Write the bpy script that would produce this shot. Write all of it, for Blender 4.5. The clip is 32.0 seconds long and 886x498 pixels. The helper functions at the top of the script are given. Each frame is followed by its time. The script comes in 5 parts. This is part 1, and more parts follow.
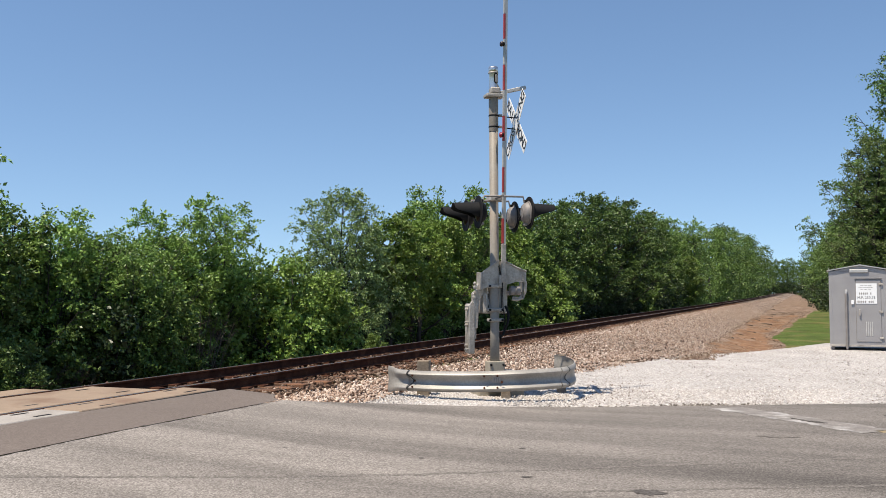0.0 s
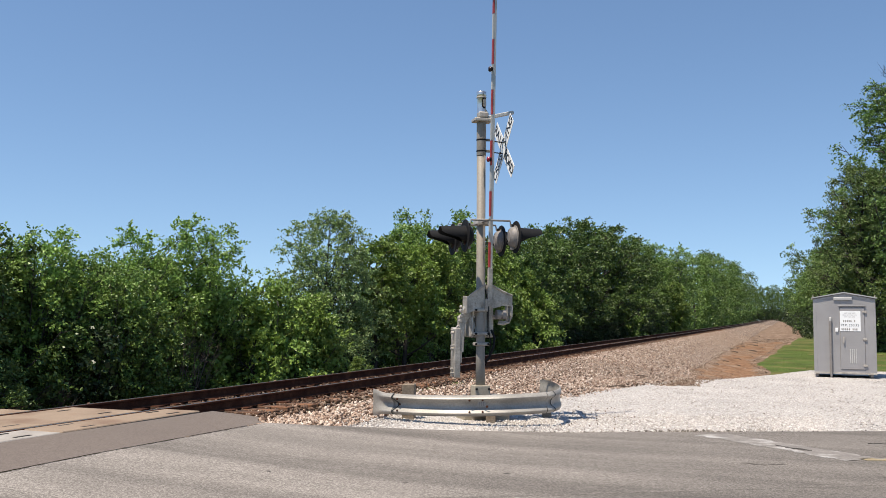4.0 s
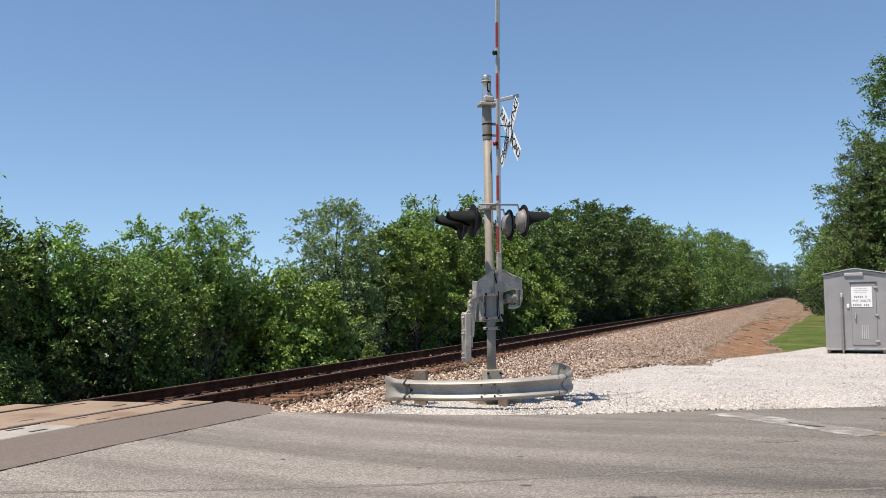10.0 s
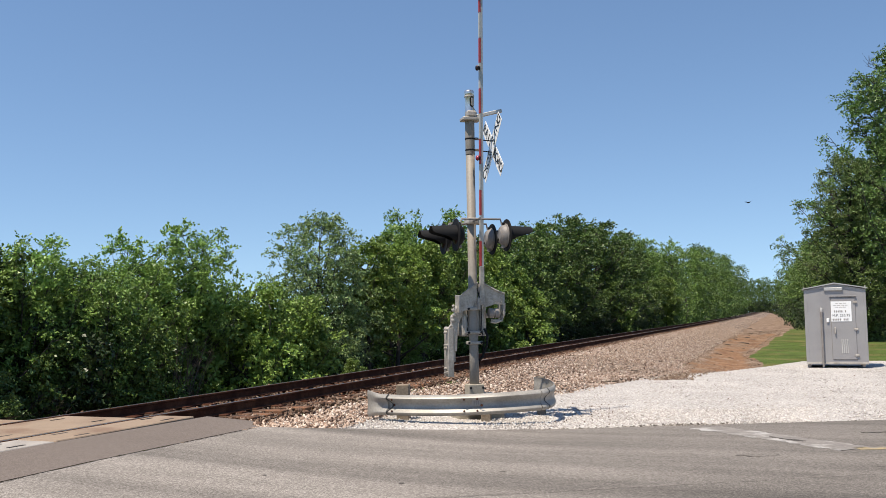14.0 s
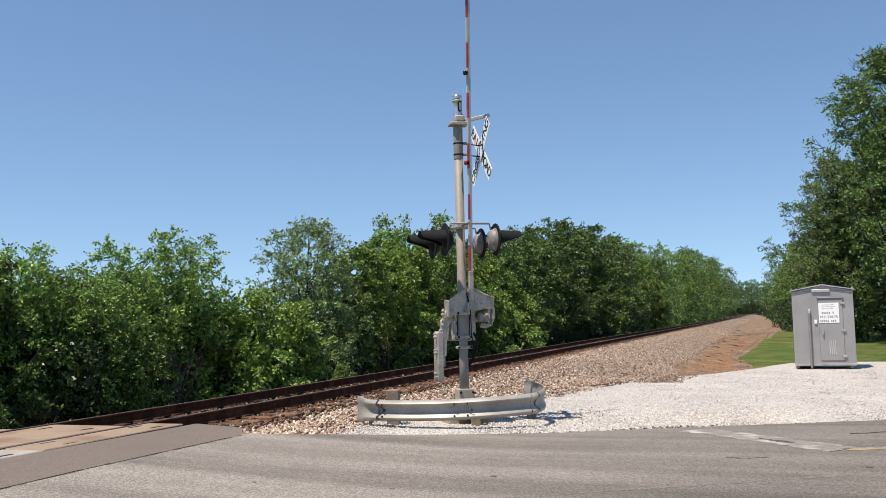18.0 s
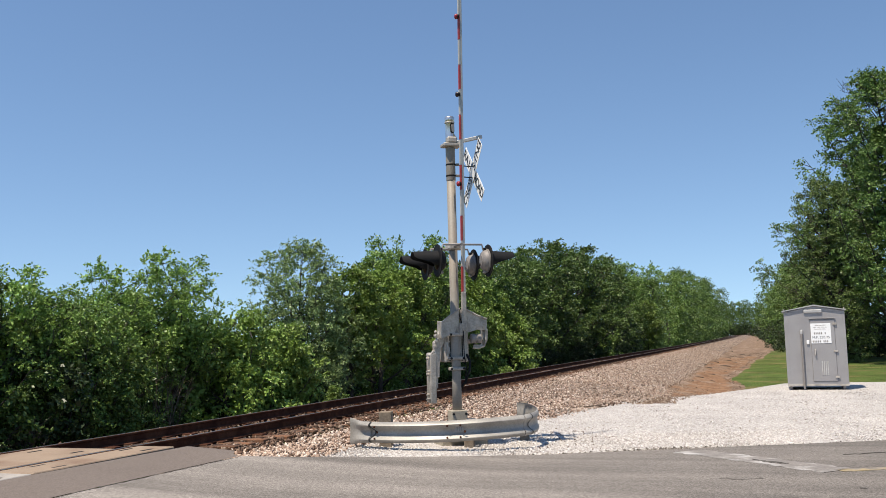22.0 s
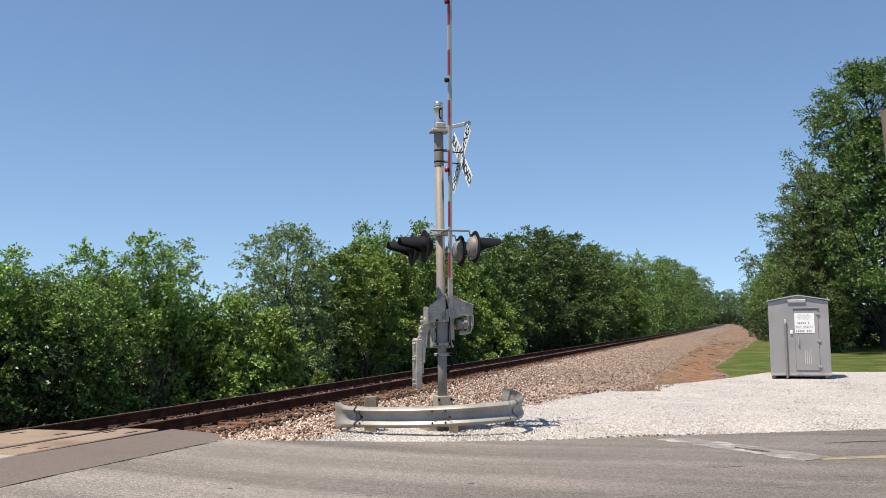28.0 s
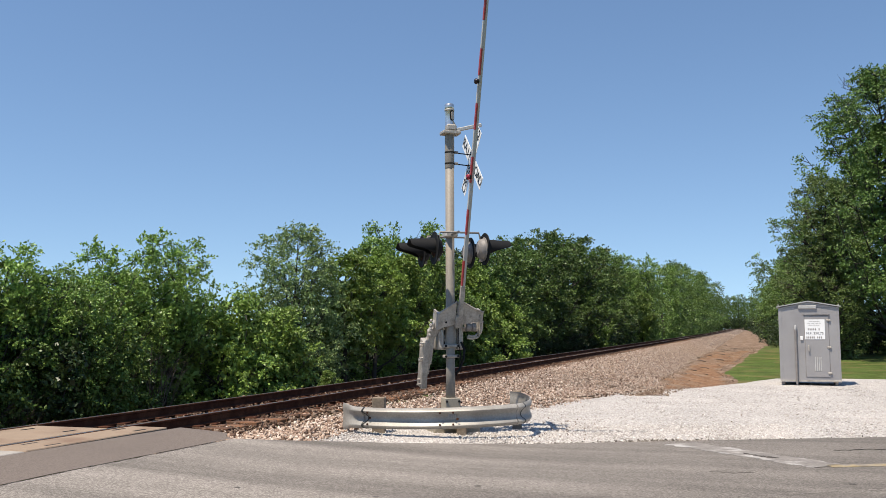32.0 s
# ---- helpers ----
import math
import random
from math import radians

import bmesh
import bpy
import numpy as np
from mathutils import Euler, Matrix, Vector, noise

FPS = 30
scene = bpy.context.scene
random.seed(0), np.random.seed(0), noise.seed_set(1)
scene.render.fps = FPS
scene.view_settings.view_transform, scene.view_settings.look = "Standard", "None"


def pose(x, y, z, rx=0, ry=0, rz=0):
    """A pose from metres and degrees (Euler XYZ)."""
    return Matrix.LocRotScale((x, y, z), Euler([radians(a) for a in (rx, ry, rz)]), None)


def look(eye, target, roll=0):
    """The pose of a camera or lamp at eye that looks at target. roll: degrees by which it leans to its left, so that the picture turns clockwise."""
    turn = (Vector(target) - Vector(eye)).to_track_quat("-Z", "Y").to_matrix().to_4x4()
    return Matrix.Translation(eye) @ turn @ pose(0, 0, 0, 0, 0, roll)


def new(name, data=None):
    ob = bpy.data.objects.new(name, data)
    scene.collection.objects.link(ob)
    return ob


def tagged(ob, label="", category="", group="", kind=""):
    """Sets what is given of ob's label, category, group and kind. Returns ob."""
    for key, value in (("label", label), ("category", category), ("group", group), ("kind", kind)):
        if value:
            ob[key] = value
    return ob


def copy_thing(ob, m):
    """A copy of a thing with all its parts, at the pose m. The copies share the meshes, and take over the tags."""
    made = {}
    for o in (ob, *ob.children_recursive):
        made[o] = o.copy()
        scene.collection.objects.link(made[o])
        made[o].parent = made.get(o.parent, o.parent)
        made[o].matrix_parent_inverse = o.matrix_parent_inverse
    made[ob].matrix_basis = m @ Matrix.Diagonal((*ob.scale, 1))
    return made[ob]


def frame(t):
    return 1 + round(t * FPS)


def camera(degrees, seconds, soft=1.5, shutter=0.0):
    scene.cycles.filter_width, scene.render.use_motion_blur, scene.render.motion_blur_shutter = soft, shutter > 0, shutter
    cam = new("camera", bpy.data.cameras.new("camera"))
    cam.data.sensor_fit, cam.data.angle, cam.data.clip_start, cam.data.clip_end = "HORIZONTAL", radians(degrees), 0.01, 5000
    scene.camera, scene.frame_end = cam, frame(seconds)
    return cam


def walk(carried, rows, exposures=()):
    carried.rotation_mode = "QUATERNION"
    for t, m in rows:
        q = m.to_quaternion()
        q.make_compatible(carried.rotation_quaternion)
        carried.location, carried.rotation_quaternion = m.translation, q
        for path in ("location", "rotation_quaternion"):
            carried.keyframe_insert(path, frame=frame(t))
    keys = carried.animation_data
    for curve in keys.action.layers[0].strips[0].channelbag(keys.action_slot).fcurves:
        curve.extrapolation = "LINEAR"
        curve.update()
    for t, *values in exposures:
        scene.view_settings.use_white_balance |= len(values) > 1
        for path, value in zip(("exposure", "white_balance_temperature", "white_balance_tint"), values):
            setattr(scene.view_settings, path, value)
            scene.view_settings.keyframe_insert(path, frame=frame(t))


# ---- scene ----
PATH = [
    (0, 92.872, -0.164, 21.695),
    (0.5, 92.945, -0.253, 21.783),
    (1, 93.060, -0.209, 21.849),
    (1.5, 93.289, -0.048, 21.896),
    (2, 93.583, 0.205, 21.819),
    (2.5, 93.935, 0.405, 21.657),
    (3, 94.210, 0.518, 21.491),
    (3.5, 94.370, 0.544, 21.196),
    (5.5, 93.914, -0.177, 20.136),
    (6, 93.758, -0.365, 20.261),
    (6.5, 93.711, -0.537, 20.482),
    (7, 93.676, -0.659, 20.648),
    (7.5, 93.646, -0.801, 20.764),
    (8, 93.581, -0.923, 20.862),
    (8.5, 93.527, -0.961, 20.975),
    (9, 93.508, -0.926, 21.135),
    (9.5, 93.479, -0.905, 21.303),
    (10, 93.433, -0.945, 21.396),
    (10.5, 93.423, -1.003, 21.388),
    (11, 93.507, -1.045, 21.247),
    (11.5, 93.626, -1.003, 21.084),
    (12, 93.792, -0.972, 20.901),
    (12.5, 93.936, -0.867, 20.752),
    (13, 94.059, -0.855, 20.601),
    (13.5, 94.170, -0.847, 20.444),
    (14, 94.320, -0.926, 20.294),
    (14.5, 94.574, -1.044, 20.129),
    (16.5, 95.822, -1.580, 19.743),
    (17, 95.412, -1.573, 19.761),
    (17.5, 94.966, -1.525, 19.718),
    (18, 94.603, -1.413, 19.593),
    (18.5, 94.559, -1.265, 19.404),
    (19, 94.665, -1.206, 19.229),
    (19.5, 94.876, -1.166, 19.132),
    (20, 95.057, -1.150, 19.083),
    (20.5, 95.264, -1.134, 19.010),
    (21, 95.504, -1.238, 18.958),
    (21.5, 95.775, -1.395, 19.001),
    (22, 95.917, -1.528, 19.092),
    (22.5, 95.878, -1.668, 19.112),
    (23, 95.674, -1.796, 18.970),
    (23.5, 95.495, -1.888, 18.670),
    (24, 95.407, -1.835, 18.375),
    (24.5, 95.400, -1.760, 18.254),
    (25, 95.294, -1.594, 18.282),
    (25.5, 95.066, -1.459, 18.385),
    (27.5, 94.787, -0.977, 18.354),
    (28, 95.009, -0.906, 18.296),
    (28.5, 95.156, -0.877, 18.285),
    (29, 95.135, -0.828, 18.308),
    (29.5, 95.012, -0.749, 18.438),
    (30, 94.856, -0.634, 18.603),
    (30.5, 94.810, -0.515, 18.761),
    (31, 94.883, -0.367, 18.849),
    (31.5, 95.007, -0.295, 18.884),
    (32, 95.131, -0.213, 18.903),
]
EYE = (0.0, 0.0, 1.6)
cam = camera(52.0, 32.0, soft=0.35)
walk(cam, [(t, pose(*EYE, tilt, 0, turn) @ pose(0, 0, 0, 0, 0, lean)) for t, tilt, lean, turn in PATH], [(0.0, 0.35, 7250, 10), (32.0, 0.35, 7250, 10)])

# daylight: a clear midday sky and one sun
SUN_FROM = Vector((-0.19, -0.34, 0.92)).normalized()
world = bpy.data.worlds.new("sky")
scene.world = world
world.use_nodes = True
wn = world.node_tree.nodes
sky = wn.new("ShaderNodeTexSky")
sky.sky_type = "NISHITA"
sky.sun_disc = False
sky.sun_elevation = math.asin(SUN_FROM.z)
sky.sun_rotation = math.atan2(SUN_FROM.x, SUN_FROM.y)
sky.air_density, sky.dust_density, sky.ozone_density = 1.0, 0.0, 5.0
wn["Background"].inputs["Strength"].default_value = 0.133
# the haze of the day keeps the sky even towards the horizon
sky_at, sky_lift = wn.new("ShaderNodeTexCoord"), wn.new("ShaderNodeVectorMath")
sky_lift.inputs[1].default_value = (0, 0, 0.1)
world.node_tree.links.new(sky_at.outputs["Generated"], sky_lift.inputs[0])
world.node_tree.links.new(sky_lift.outputs[0], sky.inputs["Vector"])
deep = wn.new("ShaderNodeHueSaturation")
deep.inputs["Saturation"].default_value = 1.04
world.node_tree.links.new(sky.outputs["Color"], deep.inputs["Color"])
world.node_tree.links.new(deep.outputs["Color"], wn["Background"].inputs["Color"])
sun = new("sun", bpy.data.lights.new("sun", "SUN"))
sun.data.energy, sun.data.angle, sun.data.color = 5.0, radians(0.5), (1.0, 0.95, 0.88)
sun.matrix_world = look(SUN_FROM * 60, (0, 0, 0))
# ---- materials ----
def mat(name, color, rough=0.7, metal=0.0, var=0.15, scale=3.0, fine=60.0, bump=0.15, dist=0.01, island=0.0, objrand=0.0, second=None, second_at=0.55, second_scale=1.2, spec=0.5):
    """A surface with stains at one scale, grain at another, and fine relief."""
    m = bpy.data.materials.new(name)
    m.use_nodes = True
    nt = m.node_tree
    n, link = nt.nodes, nt.links.new
    bs = n["Principled BSDF"]
    bs.inputs["Roughness"].default_value, bs.inputs["Metallic"].default_value = rough, metal
    bs.inputs["Specular IOR Level"].default_value = spec
    co = n.new("ShaderNodeTexCoord")
    a, b = n.new("ShaderNodeTexNoise"), n.new("ShaderNodeTexNoise")
    a.inputs["Scale"].default_value, b.inputs["Scale"].default_value = scale, fine
    a.inputs["Detail"].default_value, b.inputs["Detail"].default_value = 5, 4
    for t in (a, b):
        link(co.outputs["Object"], t.inputs["Vector"])
    base = n.new("ShaderNodeRGB")
    base.outputs[0].default_value = (*color, 1)
    out = base.outputs[0]
    if second:
        c = n.new("ShaderNodeTexNoise")
        c.inputs["Scale"].default_value, c.inputs["Detail"].default_value = second_scale, 6
        link(co.outputs["Object"], c.inputs["Vector"])
        r = n.new("ShaderNodeMapRange")
        r.inputs["From Min"].default_value, r.inputs["From Max"].default_value = second_at - 0.08, second_at + 0.08
        link(c.outputs["Fac"], r.inputs["Value"])
        mx = n.new("ShaderNodeMix")
        mx.data_type = "RGBA"
        link(r.outputs["Result"], mx.inputs["Factor"])
        link(out, mx.inputs["A"])
        mx.inputs["B"].default_value = (*second, 1)
        out = mx.outputs["Result"]

    def shade(source, amount, out):
        r = n.new("ShaderNodeMapRange")
        r.inputs["From Min"].default_value, r.inputs["From Max"].default_value = 0.25, 0.75
        r.inputs["To Min"].default_value, r.inputs["To Max"].default_value = 1 - amount, 1 + amount
        link(source, r.inputs["Value"])
        mx = n.new("ShaderNodeMix")
        mx.data_type, mx.blend_type = "RGBA", "MULTIPLY"
        mx.inputs["Factor"].default_value = 1
        link(out, mx.inputs["A"])
        link(r.outputs["Result"], mx.inputs["B"])
        return mx.outputs["Result"]

    out = shade(a.outputs["Fac"], var, out)
    out = shade(b.outputs["Fac"], var, out)
    if island:
        out = shade(n.new("ShaderNodeNewGeometry").outputs["Random Per Island"], island, out)
    if objrand:
        out = shade(n.new("ShaderNodeObjectInfo").outputs["Random"], objrand, out)
    link(out, bs.inputs["Base Color"])
    if bump:
        bp = n.new("ShaderNodeBump")
        bp.inputs["Strength"].default_value, bp.inputs["Distance"].default_value = bump, dist
        link(b.outputs["Fac"], bp.inputs["Height"])
        link(bp.outputs["Normal"], bs.inputs["Normal"])
    return m


def stones_mat(name, colors, cell, gap=0.35, bump=0.9, dist=0.03, tone=0.3, patches=None, streak=0.0, tone_along=0.0):
    """Loose stone seen from some way off: cells of differing tone, the shade in their gaps put into the colour, and
    broad patches.
    """
    m = bpy.data.materials.new(name)
    m.use_nodes = True
    nt = m.node_tree
    n, link = nt.nodes, nt.links.new
    bs = n["Principled BSDF"]
    bs.inputs["Roughness"].default_value = 0.9
    bs.inputs["Specular IOR Level"].default_value = 0.2
    co = n.new("ShaderNodeTexCoord")
    v = n.new("ShaderNodeTexVoronoi")
    v.inputs["Scale"].default_value = 1 / cell
    link(co.outputs["Object"], v.inputs["Vector"])
    sep = n.new("ShaderNodeSeparateColor")
    link(v.outputs["Color"], sep.inputs["Color"])
    ramp = n.new("ShaderNodeValToRGB")
    ramp.color_ramp.interpolation = "LINEAR"
    for i, c in enumerate(colors):
        at = i / (len(colors) - 1)
        e = ramp.color_ramp.elements[i] if i < 2 else ramp.color_ramp.elements.new(at)
        e.position, e.color = at, (*c, 1)
    link(sep.outputs[0], ramp.inputs["Fac"])
    out = ramp.outputs["Color"]
    big = n.new("ShaderNodeTexNoise")
    big.inputs["Scale"].default_value, big.inputs["Detail"].default_value = 0.6, 6
    link(co.outputs["Object"], big.inputs["Vector"])
    if patches:
        r = n.new("ShaderNodeMapRange")
        r.inputs["From Min"].default_value, r.inputs["From Max"].default_value = 0.5, 0.66
        link(big.outputs["Fac"], r.inputs["Value"])
        mx = n.new("ShaderNodeMix")
        mx.data_type = "RGBA"
        link(r.outputs["Result"], mx.inputs["Factor"])
        link(out, mx.inputs["A"])
        mx.inputs["B"].default_value = (*patches, 1)
        out = mx.outputs["Result"]
    # broad tone, then colour darkened away from cell centres as shade between stones
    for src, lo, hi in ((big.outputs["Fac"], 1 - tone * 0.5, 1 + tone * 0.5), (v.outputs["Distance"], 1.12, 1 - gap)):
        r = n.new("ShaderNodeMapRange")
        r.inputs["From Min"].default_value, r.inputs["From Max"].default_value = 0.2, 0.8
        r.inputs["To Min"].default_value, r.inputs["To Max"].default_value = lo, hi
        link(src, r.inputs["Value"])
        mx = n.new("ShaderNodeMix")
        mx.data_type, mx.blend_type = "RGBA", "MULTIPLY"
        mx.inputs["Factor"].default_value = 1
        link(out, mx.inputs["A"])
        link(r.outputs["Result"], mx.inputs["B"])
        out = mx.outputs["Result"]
    if streak:
        # wheel-worn streaks along the road
        mp = n.new("ShaderNodeMapping")
        mp.inputs["Rotation"].default_value = (0, 0, -radians(25.8))
        mp.inputs["Scale"].default_value = (0.05, 1.0, 1.0)
        st = n.new("ShaderNodeTexNoise")
        st.inputs["Scale"].default_value, st.inputs["Detail"].default_value = 1.1, 5
        link(co.outputs["Object"], mp.inputs["Vector"])
        link(mp.outputs["Vector"], st.inputs["Vector"])
        r = n.new("ShaderNodeMapRange")
        r.inputs["From Min"].default_value, r.inputs["From Max"].default_value = 0.3, 0.7
        r.inputs["To Min"].default_value, r.inputs["To Max"].default_value = 1 - streak, 1 + streak
        link(st.outputs["Fac"], r.inputs["Value"])
        mx = n.new("ShaderNodeMix")
        mx.data_type, mx.blend_type = "RGBA", "MULTIPLY"
        mx.inputs["Factor"].default_value = 1
        link(out, mx.inputs["A"])
        link(r.outputs["Result"], mx.inputs["B"])
        out = mx.outputs["Result"]
    if tone_along:
        # darker further along the road, paler by the rails
        sx = n.new("ShaderNodeSeparateXYZ")
        link(co.outputs["Object"], sx.inputs["Vector"])
        r = n.new("ShaderNodeMapRange")
        r.interpolation_type = "SMOOTHSTEP"
        r.inputs["From Min"].default_value, r.inputs["From Max"].default_value = -5.0, 3.0
        r.inputs["To Min"].default_value, r.inputs["To Max"].default_value = 1 + 0.5 * tone_along, 1 - tone_along
        link(sx.outputs["X"], r.inputs["Value"])
        mx = n.new("ShaderNodeMix")
        mx.data_type, mx.blend_type = "RGBA", "MULTIPLY"
        mx.inputs["Factor"].default_value = 1
        link(out, mx.inputs["A"])
        link(r.outputs["Result"], mx.inputs["B"])
        out = mx.outputs["Result"]
    link(out, bs.inputs["Base Color"])
    bp = n.new("ShaderNodeBump")
    bp.invert = True
    bp.inputs["Strength"].default_value, bp.inputs["Distance"].default_value = bump, dist
    link(v.outputs["Distance"], bp.inputs["Height"])
    link(bp.outputs["Normal"], bs.inputs["Normal"])
    return m


def stone_mat(name, colors):
    """Single stones, each one its own tone."""
    m = bpy.data.materials.new(name)
    m.use_nodes = True
    n, link = m.node_tree.nodes, m.node_tree.links.new
    bs = n["Principled BSDF"]
    bs.inputs["Roughness"].default_value, bs.inputs["Specular IOR Level"].default_value = 0.9, 0.2
    ramp = n.new("ShaderNodeValToRGB")
    for i, c in enumerate(colors):
        at = i / (len(colors) - 1)
        e = ramp.color_ramp.elements[i] if i < 2 else ramp.color_ramp.elements.new(at)
        e.position, e.color = at, (*c, 1)
    link(n.new("ShaderNodeNewGeometry").outputs["Random Per Island"], ramp.inputs["Fac"])
    no = n.new("ShaderNodeTexNoise")
    no.inputs["Scale"].default_value, no.inputs["Detail"].default_value = 30, 4
    link(n.new("ShaderNodeTexCoord").outputs["Object"], no.inputs["Vector"])
    r = n.new("ShaderNodeMapRange")
    r.inputs["From Min"].default_value, r.inputs["From Max"].default_value = 0.25, 0.75
    r.inputs["To Min"].default_value, r.inputs["To Max"].default_value = 0.75, 1.2
    link(no.outputs["Fac"], r.inputs["Value"])
    mx = n.new("ShaderNodeMix")
    mx.data_type, mx.blend_type = "RGBA", "MULTIPLY"
    mx.inputs["Factor"].default_value = 1
    link(ramp.outputs["Color"], mx.inputs["A"])
    link(r.outputs["Result"], mx.inputs["B"])
    link(mx.outputs["Result"], bs.inputs["Base Color"])
    return m


def leaf_mat(name, a, b, gloss=0.35, thin=0.13):
    """Leaves: each one its own green, some light let through."""
    m = bpy.data.materials.new(name)
    m.use_nodes = True
    nt = m.node_tree
    n, link = nt.nodes, nt.links.new
    bs = n["Principled BSDF"]
    bs.inputs["Roughness"].default_value = 0.42
    bs.inputs["Specular IOR Level"].default_value = gloss
    geo = n.new("ShaderNodeNewGeometry")
    ob = n.new("ShaderNodeObjectInfo")
    co = n.new("ShaderNodeTexCoord")
    no = n.new("ShaderNodeTexNoise")
    no.inputs["Scale"].default_value, no.inputs["Detail"].default_value = 0.7, 3
    link(co.outputs["Object"], no.inputs["Vector"])
    add = n.new("ShaderNodeMath")
    add.operation = "ADD"
    half = n.new("ShaderNodeMath")
    half.operation = "MULTIPLY"
    half.inputs[1].default_value = 0.42
    link(geo.outputs["Random Per Island"], half.inputs[0])
    link(half.outputs[0], add.inputs[0])
    link(no.outputs["Fac"], add.inputs[1])
    r = n.new("ShaderNodeMapRange")
    r.inputs["From Min"].default_value, r.inputs["From Max"].default_value = 0.35, 1.0
    link(add.outputs[0], r.inputs["Value"])
    mx = n.new("ShaderNodeMix")
    mx.data_type = "RGBA"
    link(r.outputs["Result"], mx.inputs["Factor"])
    mx.inputs["A"].default_value, mx.inputs["B"].default_value = (*a, 1), (*b, 1)
    hs = n.new("ShaderNodeHueSaturation")
    hr = n.new("ShaderNodeMapRange")
    hr.inputs["To Min"].default_value, hr.inputs["To Max"].default_value = 0.82, 1.22
    hue = n.new("ShaderNodeMapRange")
    hue.inputs["From Min"].default_value, hue.inputs["From Max"].default_value = 0.3, 0.7
    hue.inputs["To Min"].default_value, hue.inputs["To Max"].default_value = 0.485, 0.515
    link(no.outputs["Fac"], hue.inputs["Value"])
    link(hue.outputs["Result"], hs.inputs["Hue"])
    link(ob.outputs["Random"], hr.inputs["Value"])
    link(hr.outputs["Result"], hs.inputs["Value"])
    link(mx.outputs["Result"], hs.inputs["Color"])
    link(hs.outputs["Color"], bs.inputs["Base Color"])
    tr = n.new("ShaderNodeBsdfTranslucent")
    link(hs.outputs["Color"], tr.inputs["Color"])
    mix = n.new("ShaderNodeMixShader")
    mix.inputs["Fac"].default_value = thin
    link(bs.outputs[0], mix.inputs[1])
    link(tr.outputs[0], mix.inputs[2])
    link(mix.outputs[0], n["Material Output"].inputs["Surface"])
    return m


M_ASPHALT = stones_mat("worn_asphalt", [(0.118, 0.104, 0.0918), (0.192, 0.171, 0.153), (0.281, 0.254, 0.229)], 0.013, gap=0.25, bump=0.3, dist=0.006, tone=0.3, streak=0.4, tone_along=0.24)
M_ASPHALT_NEW = stones_mat("smooth_asphalt", [(0.122, 0.0999, 0.0866), (0.155, 0.128, 0.112), (0.185, 0.154, 0.135)], 0.012, gap=0.15, bump=0.25, dist=0.004, tone=0.2)
# ballast bed: strong gap darkening paints the shade between far stones
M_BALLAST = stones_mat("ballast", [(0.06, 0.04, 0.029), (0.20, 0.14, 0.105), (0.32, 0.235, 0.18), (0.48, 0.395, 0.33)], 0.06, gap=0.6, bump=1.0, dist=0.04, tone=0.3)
# the darkest tone also stands in for shade between the loose stones
M_STONE = stone_mat("ballast_stone", [(0.06, 0.038, 0.027), (0.23, 0.152, 0.115), (0.36, 0.25, 0.19), (0.46, 0.335, 0.26), (0.43, 0.335, 0.27), (0.57, 0.455, 0.375), (0.70, 0.60, 0.52)])
M_EARTH_STONE = stone_mat("earthy_stone", [(0.07, 0.043, 0.029), (0.15, 0.10, 0.07), (0.22, 0.155, 0.112), (0.30, 0.225, 0.17), (0.40, 0.32, 0.26)])
M_BROWN_STONE = stone_mat("rusty_stone", [(0.0592, 0.0333, 0.0222), (0.126, 0.074, 0.0518), (0.192, 0.126, 0.0888), (0.266, 0.2, 0.155)])
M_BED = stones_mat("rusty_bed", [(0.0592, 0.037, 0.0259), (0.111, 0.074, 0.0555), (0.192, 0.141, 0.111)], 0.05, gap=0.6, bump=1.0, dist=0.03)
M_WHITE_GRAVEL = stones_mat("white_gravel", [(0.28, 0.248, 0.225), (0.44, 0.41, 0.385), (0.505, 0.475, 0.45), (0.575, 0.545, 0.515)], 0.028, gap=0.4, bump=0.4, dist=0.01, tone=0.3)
M_WHITE_STONE = stone_mat("pale_stone", [(0.33, 0.295, 0.27), (0.44, 0.40, 0.37), (0.555, 0.515, 0.48), (0.64, 0.61, 0.58)])
M_DIRT = mat("grey_brown_dirt", (0.175, 0.117, 0.082), 0.95, var=0.4, scale=1.2, fine=9, bump=0.7, dist=0.03, second=(0.225, 0.163, 0.122), second_at=0.52, second_scale=0.6, spec=0.1)
M_CLAY = mat("orange_clay", (0.205, 0.115, 0.067), 0.95, var=0.4, scale=1.4, fine=9, bump=0.6, dist=0.02, second=(0.20, 0.14, 0.10), second_at=0.56, second_scale=0.7, spec=0.1)
M_GRASS = mat("grass_ground", (0.072, 0.102, 0.027), 0.95, var=0.35, scale=0.7, fine=25, bump=0.6, dist=0.04, second=(0.135, 0.122, 0.048), second_at=0.56, second_scale=0.5, spec=0.1)
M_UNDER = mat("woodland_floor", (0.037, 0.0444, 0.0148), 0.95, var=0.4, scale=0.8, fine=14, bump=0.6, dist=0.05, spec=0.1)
M_BLADE = leaf_mat("grass_blade", (0.075, 0.12, 0.024), (0.14, 0.20, 0.045), 0.2)
M_RUST = mat("rusty_steel", (0.0592, 0.0215, 0.0118), 0.95, 0.0, var=0.3, scale=4, fine=50, bump=0.2, second=(0.0962, 0.0407, 0.0222), second_scale=3, spec=0.15)
M_RAILHEAD = mat("polished_rail", (0.43, 0.404, 0.387), 0.35, 1.0, var=0.15, scale=2, fine=80, bump=0.05)
M_TIE = mat("weathered_tie", (0.06, 0.034, 0.022), 0.9, var=0.35, scale=3, fine=45, bump=0.6, objrand=0.3, second=(0.135, 0.062, 0.031))
